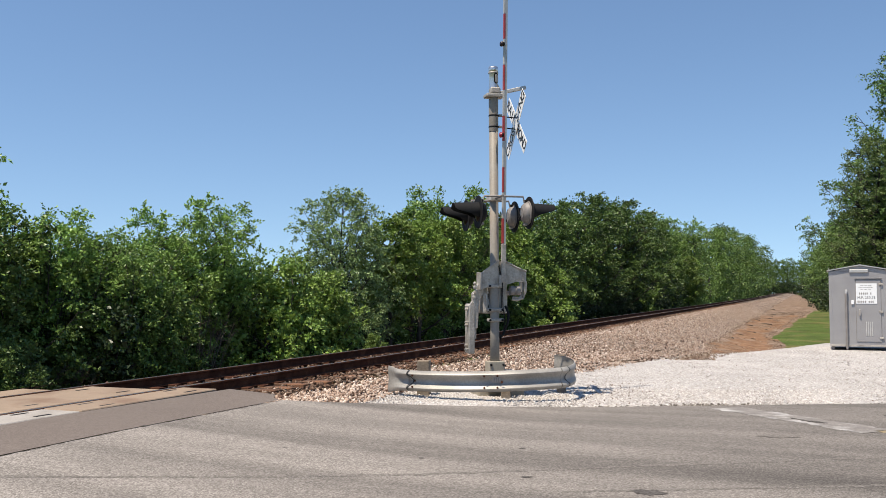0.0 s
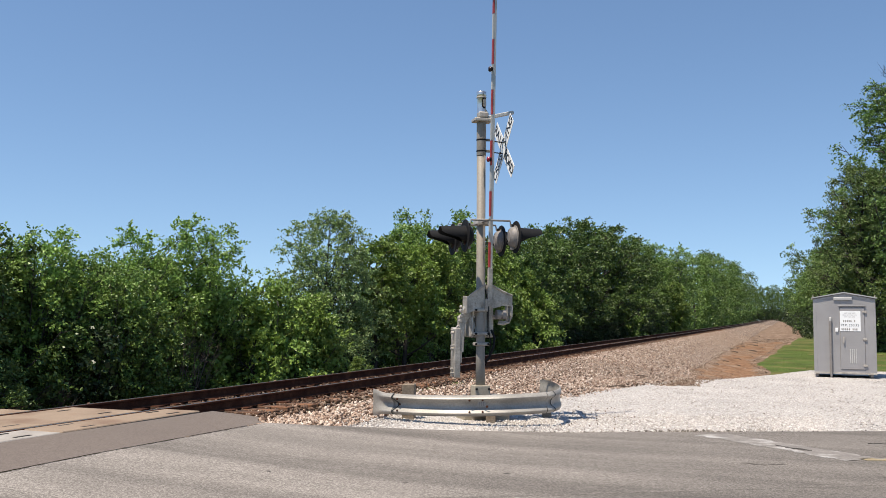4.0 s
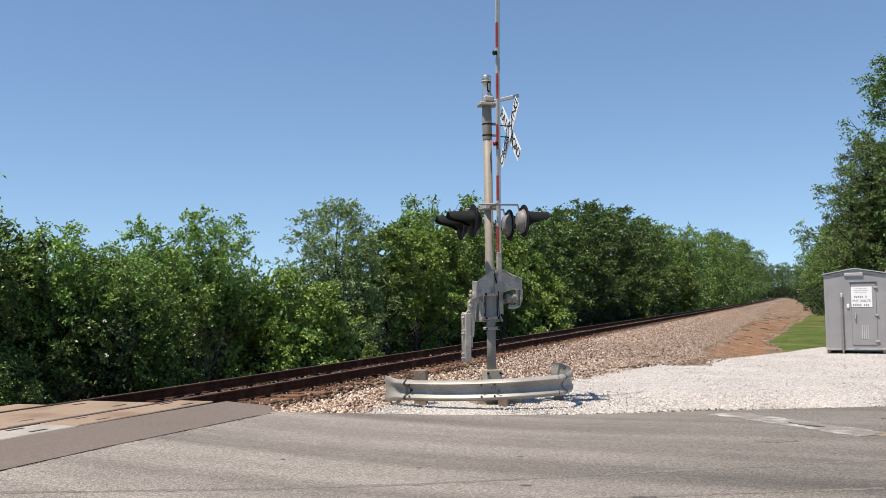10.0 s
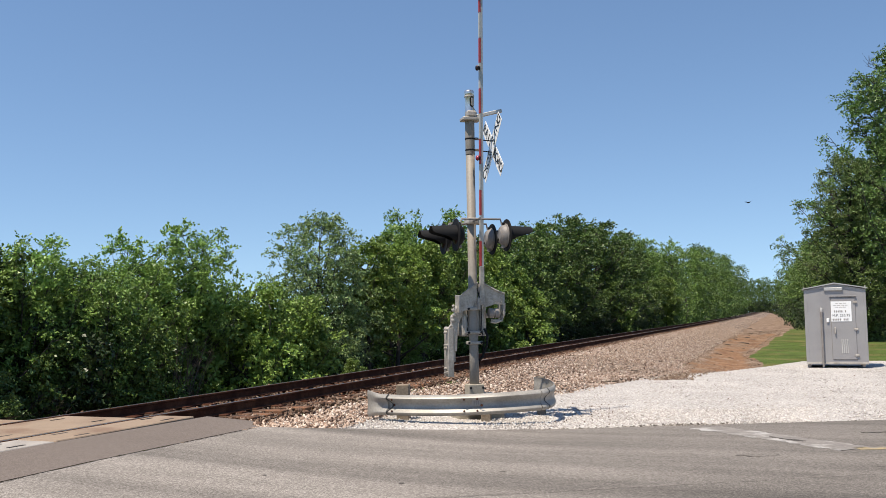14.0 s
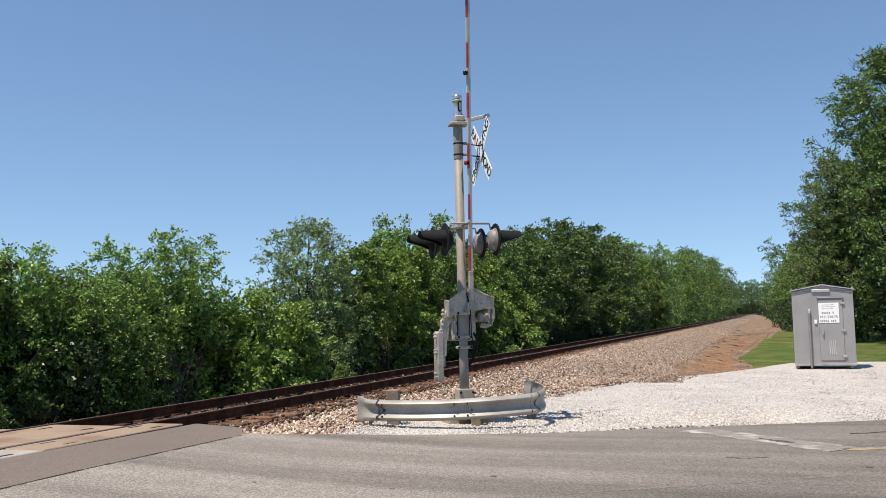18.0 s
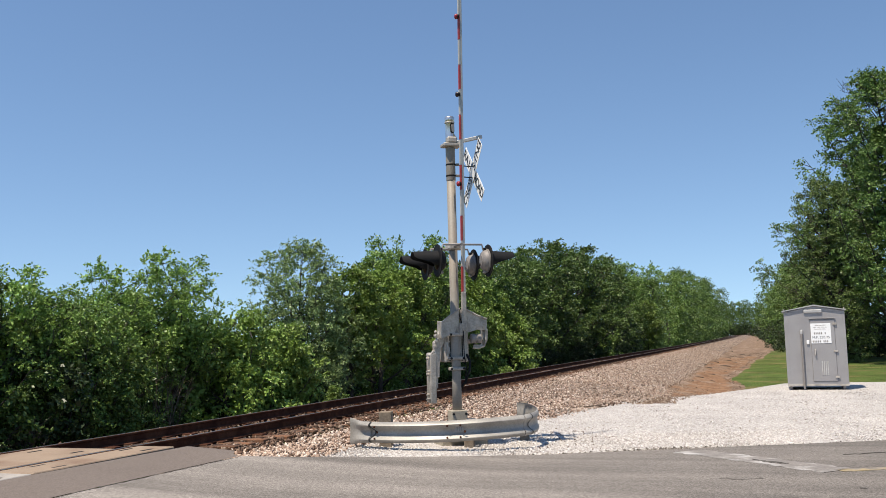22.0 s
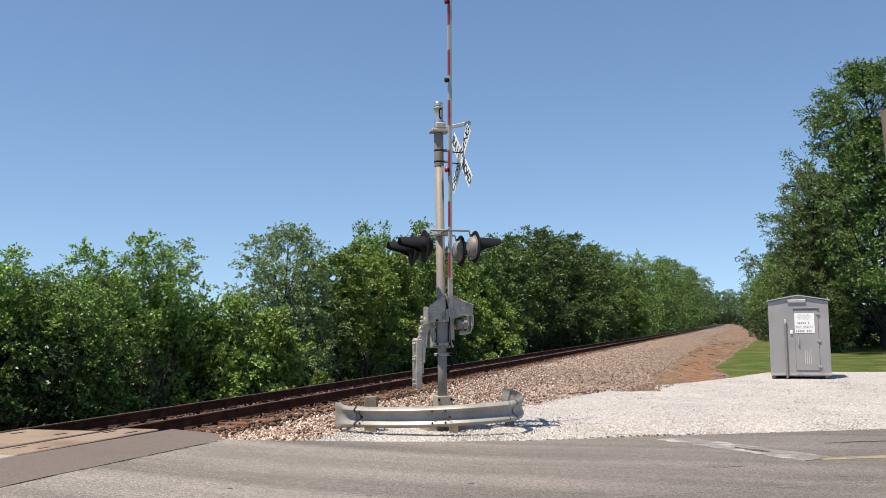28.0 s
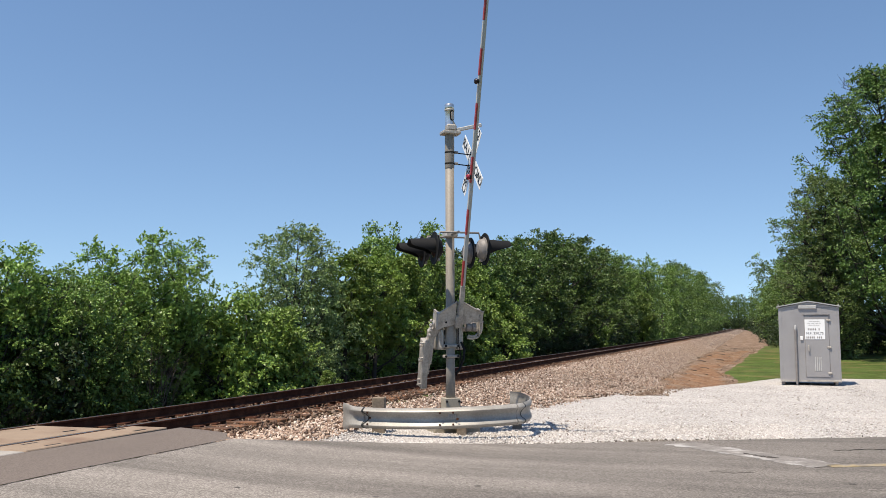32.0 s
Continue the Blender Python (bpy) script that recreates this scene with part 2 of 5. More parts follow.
M_PANEL = mat("tan_crossing_panel", (0.286, 0.21, 0.15), 0.9, var=0.12, scale=2.5, fine=40, bump=0.3, objrand=0.08, second=(0.197, 0.127, 0.0859), second_at=0.57, second_scale=1.3)
M_PANEL_GREY = mat("grey_crossing_panel", (0.34, 0.31, 0.28), 0.9, var=0.15, scale=2.5, fine=40, bump=0.3, second=(0.27, 0.24, 0.215), second_at=0.55, second_scale=1.5)
M_DARK_STONE = stone_mat("dusty_dark_stone", [(0.05, 0.042, 0.036), (0.12, 0.10, 0.085), (0.22, 0.19, 0.165), (0.42, 0.38, 0.335)])
M_RUBBER = mat("black_rubber", (0.0185, 0.0163, 0.0148), 0.8, var=0.2)
M_GALV = mat("galvanised_steel", (0.408, 0.373, 0.33), 0.5, 0.2, var=0.2, scale=5, fine=40, bump=0.08, second=(0.292, 0.265, 0.233), second_scale=4)
M_GUARD = mat("weathered_guardrail", (0.324, 0.302, 0.27), 0.5, 0.2, var=0.15, scale=3, fine=35, bump=0.1, second=(0.27, 0.252, 0.225), second_scale=2)
M_MAST = mat("grey_mast", (0.226, 0.204, 0.176), 0.6, 0.0, var=0.12, scale=3, fine=30, bump=0.08, second=(0.283, 0.235, 0.185), second_at=0.58)
M_ALU = mat("dull_aluminium", (0.43, 0.421, 0.404), 0.45, 0.3, var=0.1, scale=4, fine=40, bump=0.05)
M_BELL = mat("bright_aluminium", (0.62, 0.61, 0.60), 0.3, 0.9, var=0.1, scale=4, fine=40, bump=0.03)
M_BUNGALOW = mat("grey_painted_aluminium", (0.309, 0.298, 0.293), 0.5, 0.15, var=0.07, scale=1.5, fine=60, bump=0.04, second=(0.281, 0.269, 0.268))
M_SIGNAL_BLACK = mat("signal_black", (0.0074, 0.0074, 0.00814), 0.75, var=0.3, scale=6, fine=50, bump=0.08, spec=0.25)
M_SIGNAL_GREY = mat("cast_grey", (0.22, 0.2, 0.186), 0.6, 0.1, var=0.15, scale=8, fine=60, bump=0.1)
M_RED_LENS = mat("red_lens", (0.0148, 0.00222, 0.00296), 0.3, var=0.1, scale=20, fine=60, bump=0.1)
M_WHITE = mat("white_sheeting", (0.791, 0.791, 0.781), 0.5, var=0.05, scale=4, fine=30, bump=0.0)
M_BLACK = mat("black_letters", (0.00888, 0.00888, 0.00962), 0.5, var=0.1)
M_RED = mat("faded_red_tape", (0.361, 0.043, 0.043), 0.5, var=0.2, scale=8, fine=40, bump=0.05)
M_POST = mat("weathered_post", (0.2, 0.152, 0.107), 0.9, var=0.3, scale=6, fine=60, bump=0.5, second=(0.148, 0.133, 0.118))
M_CONCRETE = mat("stained_concrete", (0.311, 0.274, 0.215), 0.9, var=0.15, scale=4, fine=40, bump=0.3)
M_BARK = mat("bark", (0.0444, 0.037, 0.0311), 0.95, var=0.3, scale=6, fine=40, bump=0.8, dist=0.02)
M_PAINT = mat("worn_white_paint", (0.20, 0.18, 0.162), 0.85, var=0.25, scale=5, fine=40, bump=0.2, second=(0.42, 0.40, 0.38), second_at=0.56, second_scale=2.2)
M_YELLOW = mat("worn_yellow_paint", (0.318, 0.244, 0.133), 0.8, var=0.2, scale=5, fine=40, bump=0.2, second=(0.207, 0.181, 0.148), second_at=0.47, second_scale=4)
M_STAIN = stones_mat("rubbed_asphalt", [(0.075, 0.066, 0.06), (0.10, 0.09, 0.082), (0.14, 0.127, 0.116)], 0.018, gap=0.3, bump=0.3, dist=0.007, tone=0.3)
M_CRACK = stones_mat("worn_seam", [(0.125, 0.11, 0.0975), (0.181, 0.163, 0.144), (0.25, 0.225, 0.203)], 0.018, gap=0.3, bump=0.3, dist=0.007, tone=0.3)
M_POLE = mat("wood_pole", (0.178, 0.133, 0.0962), 0.9, var=0.25, scale=4, fine=50, bump=0.5)
M_LEAF_A = leaf_mat("leaf_mid_green", (0.0868, 0.162, 0.0348), (0.23, 0.356, 0.0796))
M_LEAF_K = leaf_mat("leaf_fresh_green", (0.0642, 0.12, 0.0258), (0.17, 0.263, 0.0589))
M_LEAF_B = leaf_mat("leaf_bright_green", (0.108, 0.182, 0.0351), (0.224, 0.333, 0.0733))
M_LEAF_C = leaf_mat("leaf_dark_green", (0.0492, 0.0983, 0.0245), (0.131, 0.202, 0.0482))
M_LEAF_D = leaf_mat("leaf_grey_green", (0.16, 0.25, 0.0896), (0.308, 0.426, 0.155), 0.4)
M_LEAF_G = leaf_mat("leaf_yellow_green", (0.0966, 0.157, 0.0276), (0.2, 0.289, 0.0576))
M_LEAF_R = leaf_mat("leaf_full_green", (0.0587, 0.115, 0.0294), (0.15, 0.241, 0.0609))
M_LEAF_F = leaf_mat("leaf_soft_green", (0.0687, 0.113, 0.034), (0.158, 0.215, 0.0646))
# near-black green: the shade under the crowns is put into this leaf colour
M_LEAF_E = leaf_mat("leaf_shaded_green", (0.0158, 0.0348, 0.012), (0.0457, 0.0742, 0.0241))
M_TWIG = mat("dead_twig", (0.089, 0.0705, 0.0535), 0.95, var=0.25, scale=6, fine=40, bump=0.4)
M_STICK_STREAK = mat("dead_wood_and_streak", (0.0888, 0.0629, 0.0444), 0.95, var=0.3, scale=6, fine=40, bump=0.5)
M_RED_GLASS = mat("red_lamp_glass", (0.259, 0.0148, 0.0296), 0.25, var=0.15, scale=20, fine=60, bump=0.05)
M_DULL_WHITE = mat("dull_white_tape", (0.43, 0.421, 0.404), 0.55, var=0.15, scale=6, fine=30, bump=0.03)
# ---- building helpers ----
def quads_mesh(name, verts, quads, material):
    """A large mesh of quads from arrays."""
    me = bpy.data.meshes.new(name)
    me.vertices.add(len(verts))
    me.vertices.foreach_set("co", np.asarray(verts, np.float32).ravel())
    me.loops.add(quads.size)
    me.loops.foreach_set("vertex_index", quads.astype(np.int32).ravel())
    me.polygons.add(len(quads))
    me.polygons.foreach_set("loop_start", np.arange(0, quads.size, 4, dtype=np.int32))
    me.materials.append(material)
    me.update(calc_edges=True)
    return me


def part(name, bm, material, parent, label=""):
    """Links a bmesh (or mesh) as one mesh object under a thing or part."""
    if isinstance(bm, bmesh.types.BMesh):
        me = bpy.data.meshes.new(name)
        bm.to_mesh(me)
        bm.free()
        me.materials.append(material)
    else:
        me = bm
    ob = new(name, me)
    if parent:
        ob.parent = parent
    return tagged(ob, label)


def thing(name, m, label, category, group="", kind=""):
    ob = new(name)
    ob.empty_display_size = 0.2
    ob.matrix_world = m
    return tagged(ob, label, category, group, kind)


def smooth(bm, angle=40):
    for f in bm.faces:
        f.smooth = True
    for e in bm.edges:
        if len(e.link_faces) == 2 and e.calc_face_angle(0) > radians(angle):
            e.smooth = False
    return bm


def box(x0, x1, y0, y1, z0, z1, bevel=0.0, bm=None, m=None, segs=1):
    bm = bm or bmesh.new()
    made = bmesh.ops.create_cube(bm, size=1)["verts"]
    bmesh.ops.transform(bm, matrix=pose((x0 + x1) / 2, (y0 + y1) / 2, (z0 + z1) / 2) @ Matrix.Diagonal((x1 - x0, y1 - y0, z1 - z0, 1)), verts=made)
    if bevel:
        edges = list({e for v in made for e in v.link_edges})
        out = bmesh.ops.bevel(bm, geom=edges, offset=bevel, segments=segs, affect="EDGES", profile=0.5)
        made = list({v for f in out["faces"] for v in f.verts} | {v for v in made if v.is_valid})
    if m:
        bmesh.ops.transform(bm, matrix=m, verts=[v for v in made if v.is_valid])
    return bm


def turned(profile, sides=20, bm=None, m=None, cap=True):
    """A solid of revolution about z from (radius, z) pairs."""
    bm = bm or bmesh.new()
    rings = []
    for r, z in profile:
        rings.append([bm.verts.new((r * math.cos(2 * math.pi * k / sides), r * math.sin(2 * math.pi * k / sides), z)) for k in range(sides)])
    for a, b in zip(rings, rings[1:]):
        for k in range(sides):
            bm.faces.new((a[k], a[(k + 1) % sides], b[(k + 1) % sides], b[k]))
    if cap:
        bm.faces.new(rings[0][::-1])
        bm.faces.new(rings[-1])
    if m:
        bmesh.ops.transform(bm, matrix=m, verts=[v for r in rings for v in r])
    return smooth(bm)


def tube(points, radii, sides=8, bm=None, cap=True):
    """A tube along points with a radius at each."""
    bm = bm or bmesh.new()
    pts = [Vector(p) for p in points]
    if not hasattr(radii, "__len__"):
        radii = [radii] * len(pts)
    rings = []
    for i, p in enumerate(pts):
        way = (pts[min(i + 1, len(pts) - 1)] - pts[max(i - 1, 0)]).normalized()
        side = way.cross(Vector((0.31, 0.17, 0.93)) if abs(way.z) < 0.9 else Vector((1, 0, 0))).normalized()
        up = side.cross(way)
        rings.append([bm.verts.new(p + radii[i] * (math.cos(a) * side + math.sin(a) * up)) for a in (2 * math.pi * k / sides for k in range(sides))])
    for a, b in zip(rings, rings[1:]):
        for k in range(sides):
            bm.faces.new((a[k], a[(k + 1) % sides], b[(k + 1) % sides], b[k]))
    if cap:
        bm.faces.new(rings[0][::-1])
        bm.faces.new(rings[-1])
    bmesh.ops.recalc_face_normals(bm, faces=bm.faces)
    return smooth(bm, 50)


def slab(outline, z0, z1, bm=None, m=None, bevel=0.0):
    """A flat plate from an outline in xy."""
    bm = bm or bmesh.new()
    low = [bm.verts.new((x, y, z0)) for x, y in outline]
    high = [bm.verts.new((x, y, z1)) for x, y in outline]
    k = len(outline)
    faces = [bm.faces.new(low[::-1]), bm.faces.new(high)]
    faces += [bm.faces.new((low[i], low[(i + 1) % k], high[(i + 1) % k], high[i])) for i in range(k)]
    bmesh.ops.recalc_face_normals(bm, faces=faces)
    verts = low + high
    if bevel:
        out = bmesh.ops.bevel(bm, geom=list({e for f in faces for e in f.edges}), offset=bevel, segments=1, affect="EDGES")
        verts = list({v for f in out["faces"] for v in f.verts})
    if m:
        bmesh.ops.transform(bm, matrix=m, verts=list({v for v in bm.verts}) if not bevel else verts)
    return bm


def lettering(text, size, depth=0.002, align="CENTER"):
    """The built-in font as a mesh, lying in xy."""
    cu = bpy.data.curves.new("lettering", "FONT")
    cu.body, cu.size, cu.extrude, cu.align_x, cu.align_y = text, size, depth, align, "CENTER"
    cu.resolution_u = 3
    ob = new("lettering", cu)
    bpy.context.view_layer.update()
    me = bpy.data.meshes.new_from_object(ob.evaluated_get(bpy.context.evaluated_depsgraph_get()))
    bpy.data.objects.remove(ob)
    bpy.data.curves.remove(cu)
    return me


def smoothstep(a, b, v):
    s = np.clip((np.asarray(v, float) - a) / (b - a), 0, 1)
    return s * s * (3 - 2 * s)
# ---- ground, road, track ----
TRACK_X = -9.35
RAIL_TOP = 0.22
TIE_TOP = 0.03
ROAD_A = radians(25.8)
PAD_X = (-60, -8, -5, -3, -1.5, 0.6, 4, 30, 200)
PAD_Y = (20, 20, 22, 24.5, 26.8, 32.5, 33, 34, 34)
BALLAST_Y = (11, 11.7, 12.3, 12.9, 13.6, 14.5, 16.4, 19, 21, 24.8, 30, 38, 45, 60, 100, 150, 500)
BALLAST_X = (-6.5, -6.15, -6.0, -6.1, -6.05, -5.8, -4.9, -4.35, -4.0, -3.2, -3.5, -3.8, -3.9, -3.9, -4.0, -4.2, -4.5)


def grade(y):
    """The line climbs gently all along, and a little more far off."""
    y = np.asarray(y, float)
    return 0.0025 * np.clip(y, 0, 600) + 0.6e-5 * np.clip(y - 100, 0, 500) ** 2


def terrain(x, y):
    """Height of the ground without the road: a low bank for the track, a gravel pad, lawn lower down behind it."""
    x, y = np.asarray(x, float), np.asarray(y, float)
    u = x - TRACK_X
    back = smoothstep(0, 7, y - np.interp(x, PAD_X, PAD_Y))
    bank = -0.8 * smoothstep(2.0, 8.0, u)
    near = -0.085 * smoothstep(1.2, 1.6, u) + 0.035 * smoothstep(1.8, 2.6, u) - 0.02 * smoothstep(3.0, 4.5, u)
    heap = 0.045 * smoothstep(-8.0, -6.6, x) * (1 - smoothstep(-2.6, -0.2, x)) * (1 - smoothstep(15.5, 20, y)) * smoothstep(0.0, 0.6, y - 12.28 - (x + 4.17) * math.tan(ROAD_A))
    bank = bank + 0.45 * smoothstep(4.0, 9.0, u) * smoothstep(42, 76, y)
    right = near * (1 - back) + bank * back + heap
    left = -1.0 * smoothstep(2.0, 4.8, -u)
    return np.where(u > 0, right, left) + grade(y) * (1 - smoothstep(2.5, 7.0, u) * (1 - smoothstep(80, 160, y)))


def road_edge(x):
    """The road's far edge."""
    line = 12.28 + (np.asarray(x, float) + 4.17) * math.tan(ROAD_A)
    return np.maximum(line, 11.42 - 2.2 * smoothstep(-7.2, -6.3, x))


def road_height(x):
    x = np.asarray(x, float)
    right = 0.2 * np.clip((-x - 3.0) / 5.0, 0, 1) ** 1.5
    return np.where(x > TRACK_X, right * 1.12, 0.22 - 0.8 * smoothstep(10.8, 14.5, -x))


ROAD_W = 7.6


def in_road(x, y):
    e = road_edge(x)
    return (y < e) & (y > e - ROAD_W)


def grid_mesh(name, xs, ys, height, material, keep=None):
    """A sheet over xs by ys; height and keep take arrays."""
    X, Y = np.meshgrid(xs, ys)
    Z = height(X, Y)
    v = np.stack([X, Y, Z], -1).reshape(-1, 3)
    nx, ny = len(xs), len(ys)
    i = (np.arange(ny - 1)[:, None] * nx + np.arange(nx - 1)[None]).ravel()
    q = np.stack([i, i + 1, i + nx + 1, i + nx], 1)
    if keep is not None:
        c = v[q].mean(1)
        q = q[keep(c[:, 0], c[:, 1])]
    me = quads_mesh(name, v, q, material)
    me.polygons.foreach_set("use_smooth", [True] * len(me.polygons))
    return me


def rough_noise(x, y, s, seed=0):
    """Cheap smooth unevenness."""
    r = np.random.RandomState(seed)
    z = 0
    for k in range(5):
        a, p = r.uniform(0, 6.28, 2)
        f = s * r.uniform(0.6, 2.2)
        z = z + np.sin((x * math.cos(a) + y * math.sin(a)) * f + p)
    return z / 5


def spaced(fine, lo, hi, step):
    mid = np.arange(lo, hi + 1e-6, step)
    out = [hi + step]
    while out[-1] < fine:
        out.append(out[-1] * 1.0 + max(step, (out[-1] - hi) * 0.5))
    low = [lo - step]
    while low[-1] > -fine:
        low.append(low[-1] - max(step, (lo - low[-1]) * 0.5))
    return np.array(low[::-1] + list(mid) + out)


gx, gy = spaced(2500, -24, 24, 0.5), spaced(2500, -6, 70, 0.5)
ground = tagged(new("ground", grid_mesh("ground", gx, gy, lambda x, y: terrain(x, y) - 0.03 + 0.02 * rough_noise(x, y, 0.8) * (np.abs(x - TRACK_X) > 5)
    - 0.2 * (in_road(x, y + 0.4) | in_road(x, y - 0.4)) - 0.1 * ((np.abs(x - TRACK_X) < 2.2) & (y < 12)) - 0.3 * (y > 125), M_GRASS)),
    "mown green lawn and rough grass around the crossing", "ground", kind="structure")

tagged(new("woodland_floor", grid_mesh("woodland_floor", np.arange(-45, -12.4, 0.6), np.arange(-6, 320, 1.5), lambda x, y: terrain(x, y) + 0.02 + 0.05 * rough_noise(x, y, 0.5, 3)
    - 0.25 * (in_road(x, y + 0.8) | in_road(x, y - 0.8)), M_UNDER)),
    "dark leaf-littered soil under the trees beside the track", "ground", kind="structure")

# layers of stone and earth: each dips under the ground past its own uneven border
def layer(name, xs, ys, inside, lift, material, label, category, bumps):
    def height(x, y):
        return terrain(x, y) + lift + np.clip(0.16 * inside(x, y), -0.12, 0) + bumps(x, y)
    return tagged(new(name, grid_mesh(name, xs, ys, height, material, lambda x, y: inside(x, y) > -1.0)), label, category, kind="structure")


def earth_in(x, y):
    left = x - np.interp(y, BALLAST_Y, BALLAST_X) - 0.4 + 0.35 * rough_noise(x, y, 0.35, 14) + 0.25 * rough_noise(x, y, 2.6, 15)
    right = np.interp(y, (25, 40, 45, 51, 62, 80, 105, 140, 200, 400), (-2.4, -1.3, -1.15, -1.95, -1.45, -0.6, 0.4, 0.7, 0.0, -2.5)) + 0.18 * rough_noise(x, y, 0.9, 4) + 0.15 * rough_noise(x, y, 4.0, 24) - x
    return np.minimum(np.minimum(left, right), np.minimum(y - 23.5 - 0.6 * rough_noise(x, y, 1.1, 7), 0.1 * (380 - y)))


def rills(x, y):
    """Furrows that the rain has cut down the slope, over a lumpy surface."""
    across = 0.99 * x + 0.14 * y + 0.25 * rough_noise(x, y, 0.5, 51)
    fade = smoothstep(30, 50, y) * smoothstep(0.0, 0.5, earth_in(x, y))
    return fade * (0.05 * np.abs(np.sin(4.2 * across)) * smoothstep(-0.3, 0.5, rough_noise(x, y, 0.25, 52)) + 0.025 * rough_noise(x, y, 5.0, 53) - 0.01)


def clay_in(x, y):
    n = 0.45 * rough_noise(x, y, 0.3, 41) + 0.35 * rough_noise(x, y, 1.3, 42) + 0.25 * rough_noise(x, y, 4.5, 43)
    return np.minimum(earth_in(x, y) - 0.15 + 0.6 * n, 0.05 * np.minimum(2 * y - 62, 84 - y + 4 * (x + 3)) + 1.3 * n)


def ballast_in(x, y):
    return np.minimum(np.interp(y, BALLAST_Y, BALLAST_X) + 0.25 * rough_noise(x, y, 1.7, 9) + 0.5 * rough_noise(x, y, 0.35, 19) * (y > 26) - x, 0.5 + y - road_edge(x)) - 8 * np.clip(earth_in(x, y) - 0.08, 0, 0.3)


def pad_in(x, y):
    left = x - np.interp(y, BALLAST_Y, BALLAST_X) + 0.3 * rough_noise(x, y, 1.4, 8)
    back = np.interp(x, PAD_X, PAD_Y) + 0.6 + 0.35 * rough_noise(x, y, 0.8, 1) - y
    return np.minimum(np.minimum(left, back), 0.7 + y - road_edge(x))


far_y = np.concatenate([np.arange(40, 80, 0.3), np.arange(80, 125, 0.6), np.arange(125, 620, 6.0)])
layer("ballast_bed", np.arange(-12.9, 0.8, 0.2), np.concatenate([np.arange(10.6, 40, 0.2), far_y]), ballast_in, 0.012, M_BALLAST, "pinkish crushed stone ballast bank under the rails", "ballast",
    lambda x, y: 0.02 * rough_noise(x, y, 4.0, 5) * (np.abs(x - TRACK_X) > 1.7) * (y < 40) - 0.035 * (np.abs(x - TRACK_X) < 1.9))
layer("rusty_bed", np.arange(-11.2, -7.3, 0.15), np.concatenate([np.arange(11.0, 40, 0.25), far_y]), lambda x, y: 2.05 - np.abs(x - TRACK_X) + 0.15 * rough_noise(x, y, 3.0, 31), -0.012, M_BED, "rust-stained fines between the ties", "ballast",
    lambda x, y: 0.006 * rough_noise(x, y, 5.0, 32))
layer("bare_earth", np.arange(-7.0, 3.5, 0.2), np.concatenate([np.arange(21, 125, 0.3), np.arange(125, 400, 5.0)]), earth_in, 0.028, M_DIRT, "rough brown bare earth at the foot of the bank", "earth", rills)
layer("orange_clay", np.arange(-6.0, 1.0, 0.2), np.arange(26, 86, 0.3), clay_in, 0.036, M_CLAY, "orange clay washed out at the foot of the bank", "earth", rills)
layer("gravel_pad", np.concatenate([np.arange(-7, 8, 0.2), np.arange(8, 60, 2.0)]), np.arange(10.6, 62, 0.25), pad_in, 0.02, M_WHITE_GRAVEL, "white crushed limestone pad beside the road", "gravel", lambda x, y: 0.012 * rough_noise(x, y, 2.0, 6))


# road, in stretches either side of the track
def road_mesh(name, x0, x1, step, material, w0=0.0, w1=ROAD_W, lift=0.0):
    xs, ws = np.arange(x0, x1 + 1e-6, step), np.linspace(w0, w1, 24)
    X, W = np.meshgrid(xs, ws)
    Y = road_edge(X) - W + 0.05 * rough_noise(X, W, 3.0, 3) * (W == 0)
    Z = road_height(X) + 0.012 + lift - 0.02 * np.abs(W - 3.3) / 3.3
    v = np.stack([X, Y, Z], -1).reshape(-1, 3)
    nx = len(xs)
    i = (np.arange(len(ws) - 1)[:, None] * nx + np.arange(nx - 1)[None]).ravel()
    me = quads_mesh(name, v, np.stack([i, i + nx, i + nx + 1, i + 1], 1), material)
    me.polygons.foreach_set("use_smooth", [True] * len(me.polygons))
    return me


FIELD_EDGE = TRACK_X + 1.38
road = tagged(new("road", road_mesh("road", -6.8, 90, 0.3, M_ASPHALT)), "worn pale grey asphalt road with wheel-worn lanes, darker further along", "road", kind="structure")
tagged(new("road_approach", road_mesh("road_approach", FIELD_EDGE + 0.02, -6.8, 0.16, M_ASPHALT_NEW)), "smoother brownish asphalt ramp up to the rails", "road", kind="structure")
tagged(new("road_beyond", road_mesh("road_beyond", -80, TRACK_X - 1.4, 0.5, M_ASPHALT)), "grey asphalt road beyond the rails", "road", kind="structure")


def lies_on_road(x, y, lift=0.005):
    w = float(road_edge(x)) - y
    return float(road_height(x)) + 0.012 + lift - 0.02 * abs(w - 3.3) / 3.3


def strip_on_road(name, points, width, material, label, category, wobble=0.0, lift=0.006):
    """A thin painted or sealed strip along points on the road."""
    bm = bmesh.new()
    rows = []
    for i, (x, y) in enumerate(points):
        a, b = points[max(i - 1, 0)], points[min(i + 1, len(points) - 1)]
        d = Vector((b[0] - a[0], b[1] - a[1])).normalized()
        w = width * (1 + wobble * random.uniform(-0.6, 0.6)) / 2
        rows.append([bm.verts.new((x + s * d.y * w, y - s * d.x * w, lies_on_road(x + s * d.y * w, y - s * d.x * w, lift) - drop)) for s, drop in ((-1, 0.03), (-1, 0), (1, 0), (1, 0.03))])
    for p, q in zip(rows, rows[1:]):
        for k in range(3):
            bm.faces.new((p[k], q[k], q[k + 1], p[k + 1]))
    return tagged(part(name, bm, material, None), label, category, kind="structure")


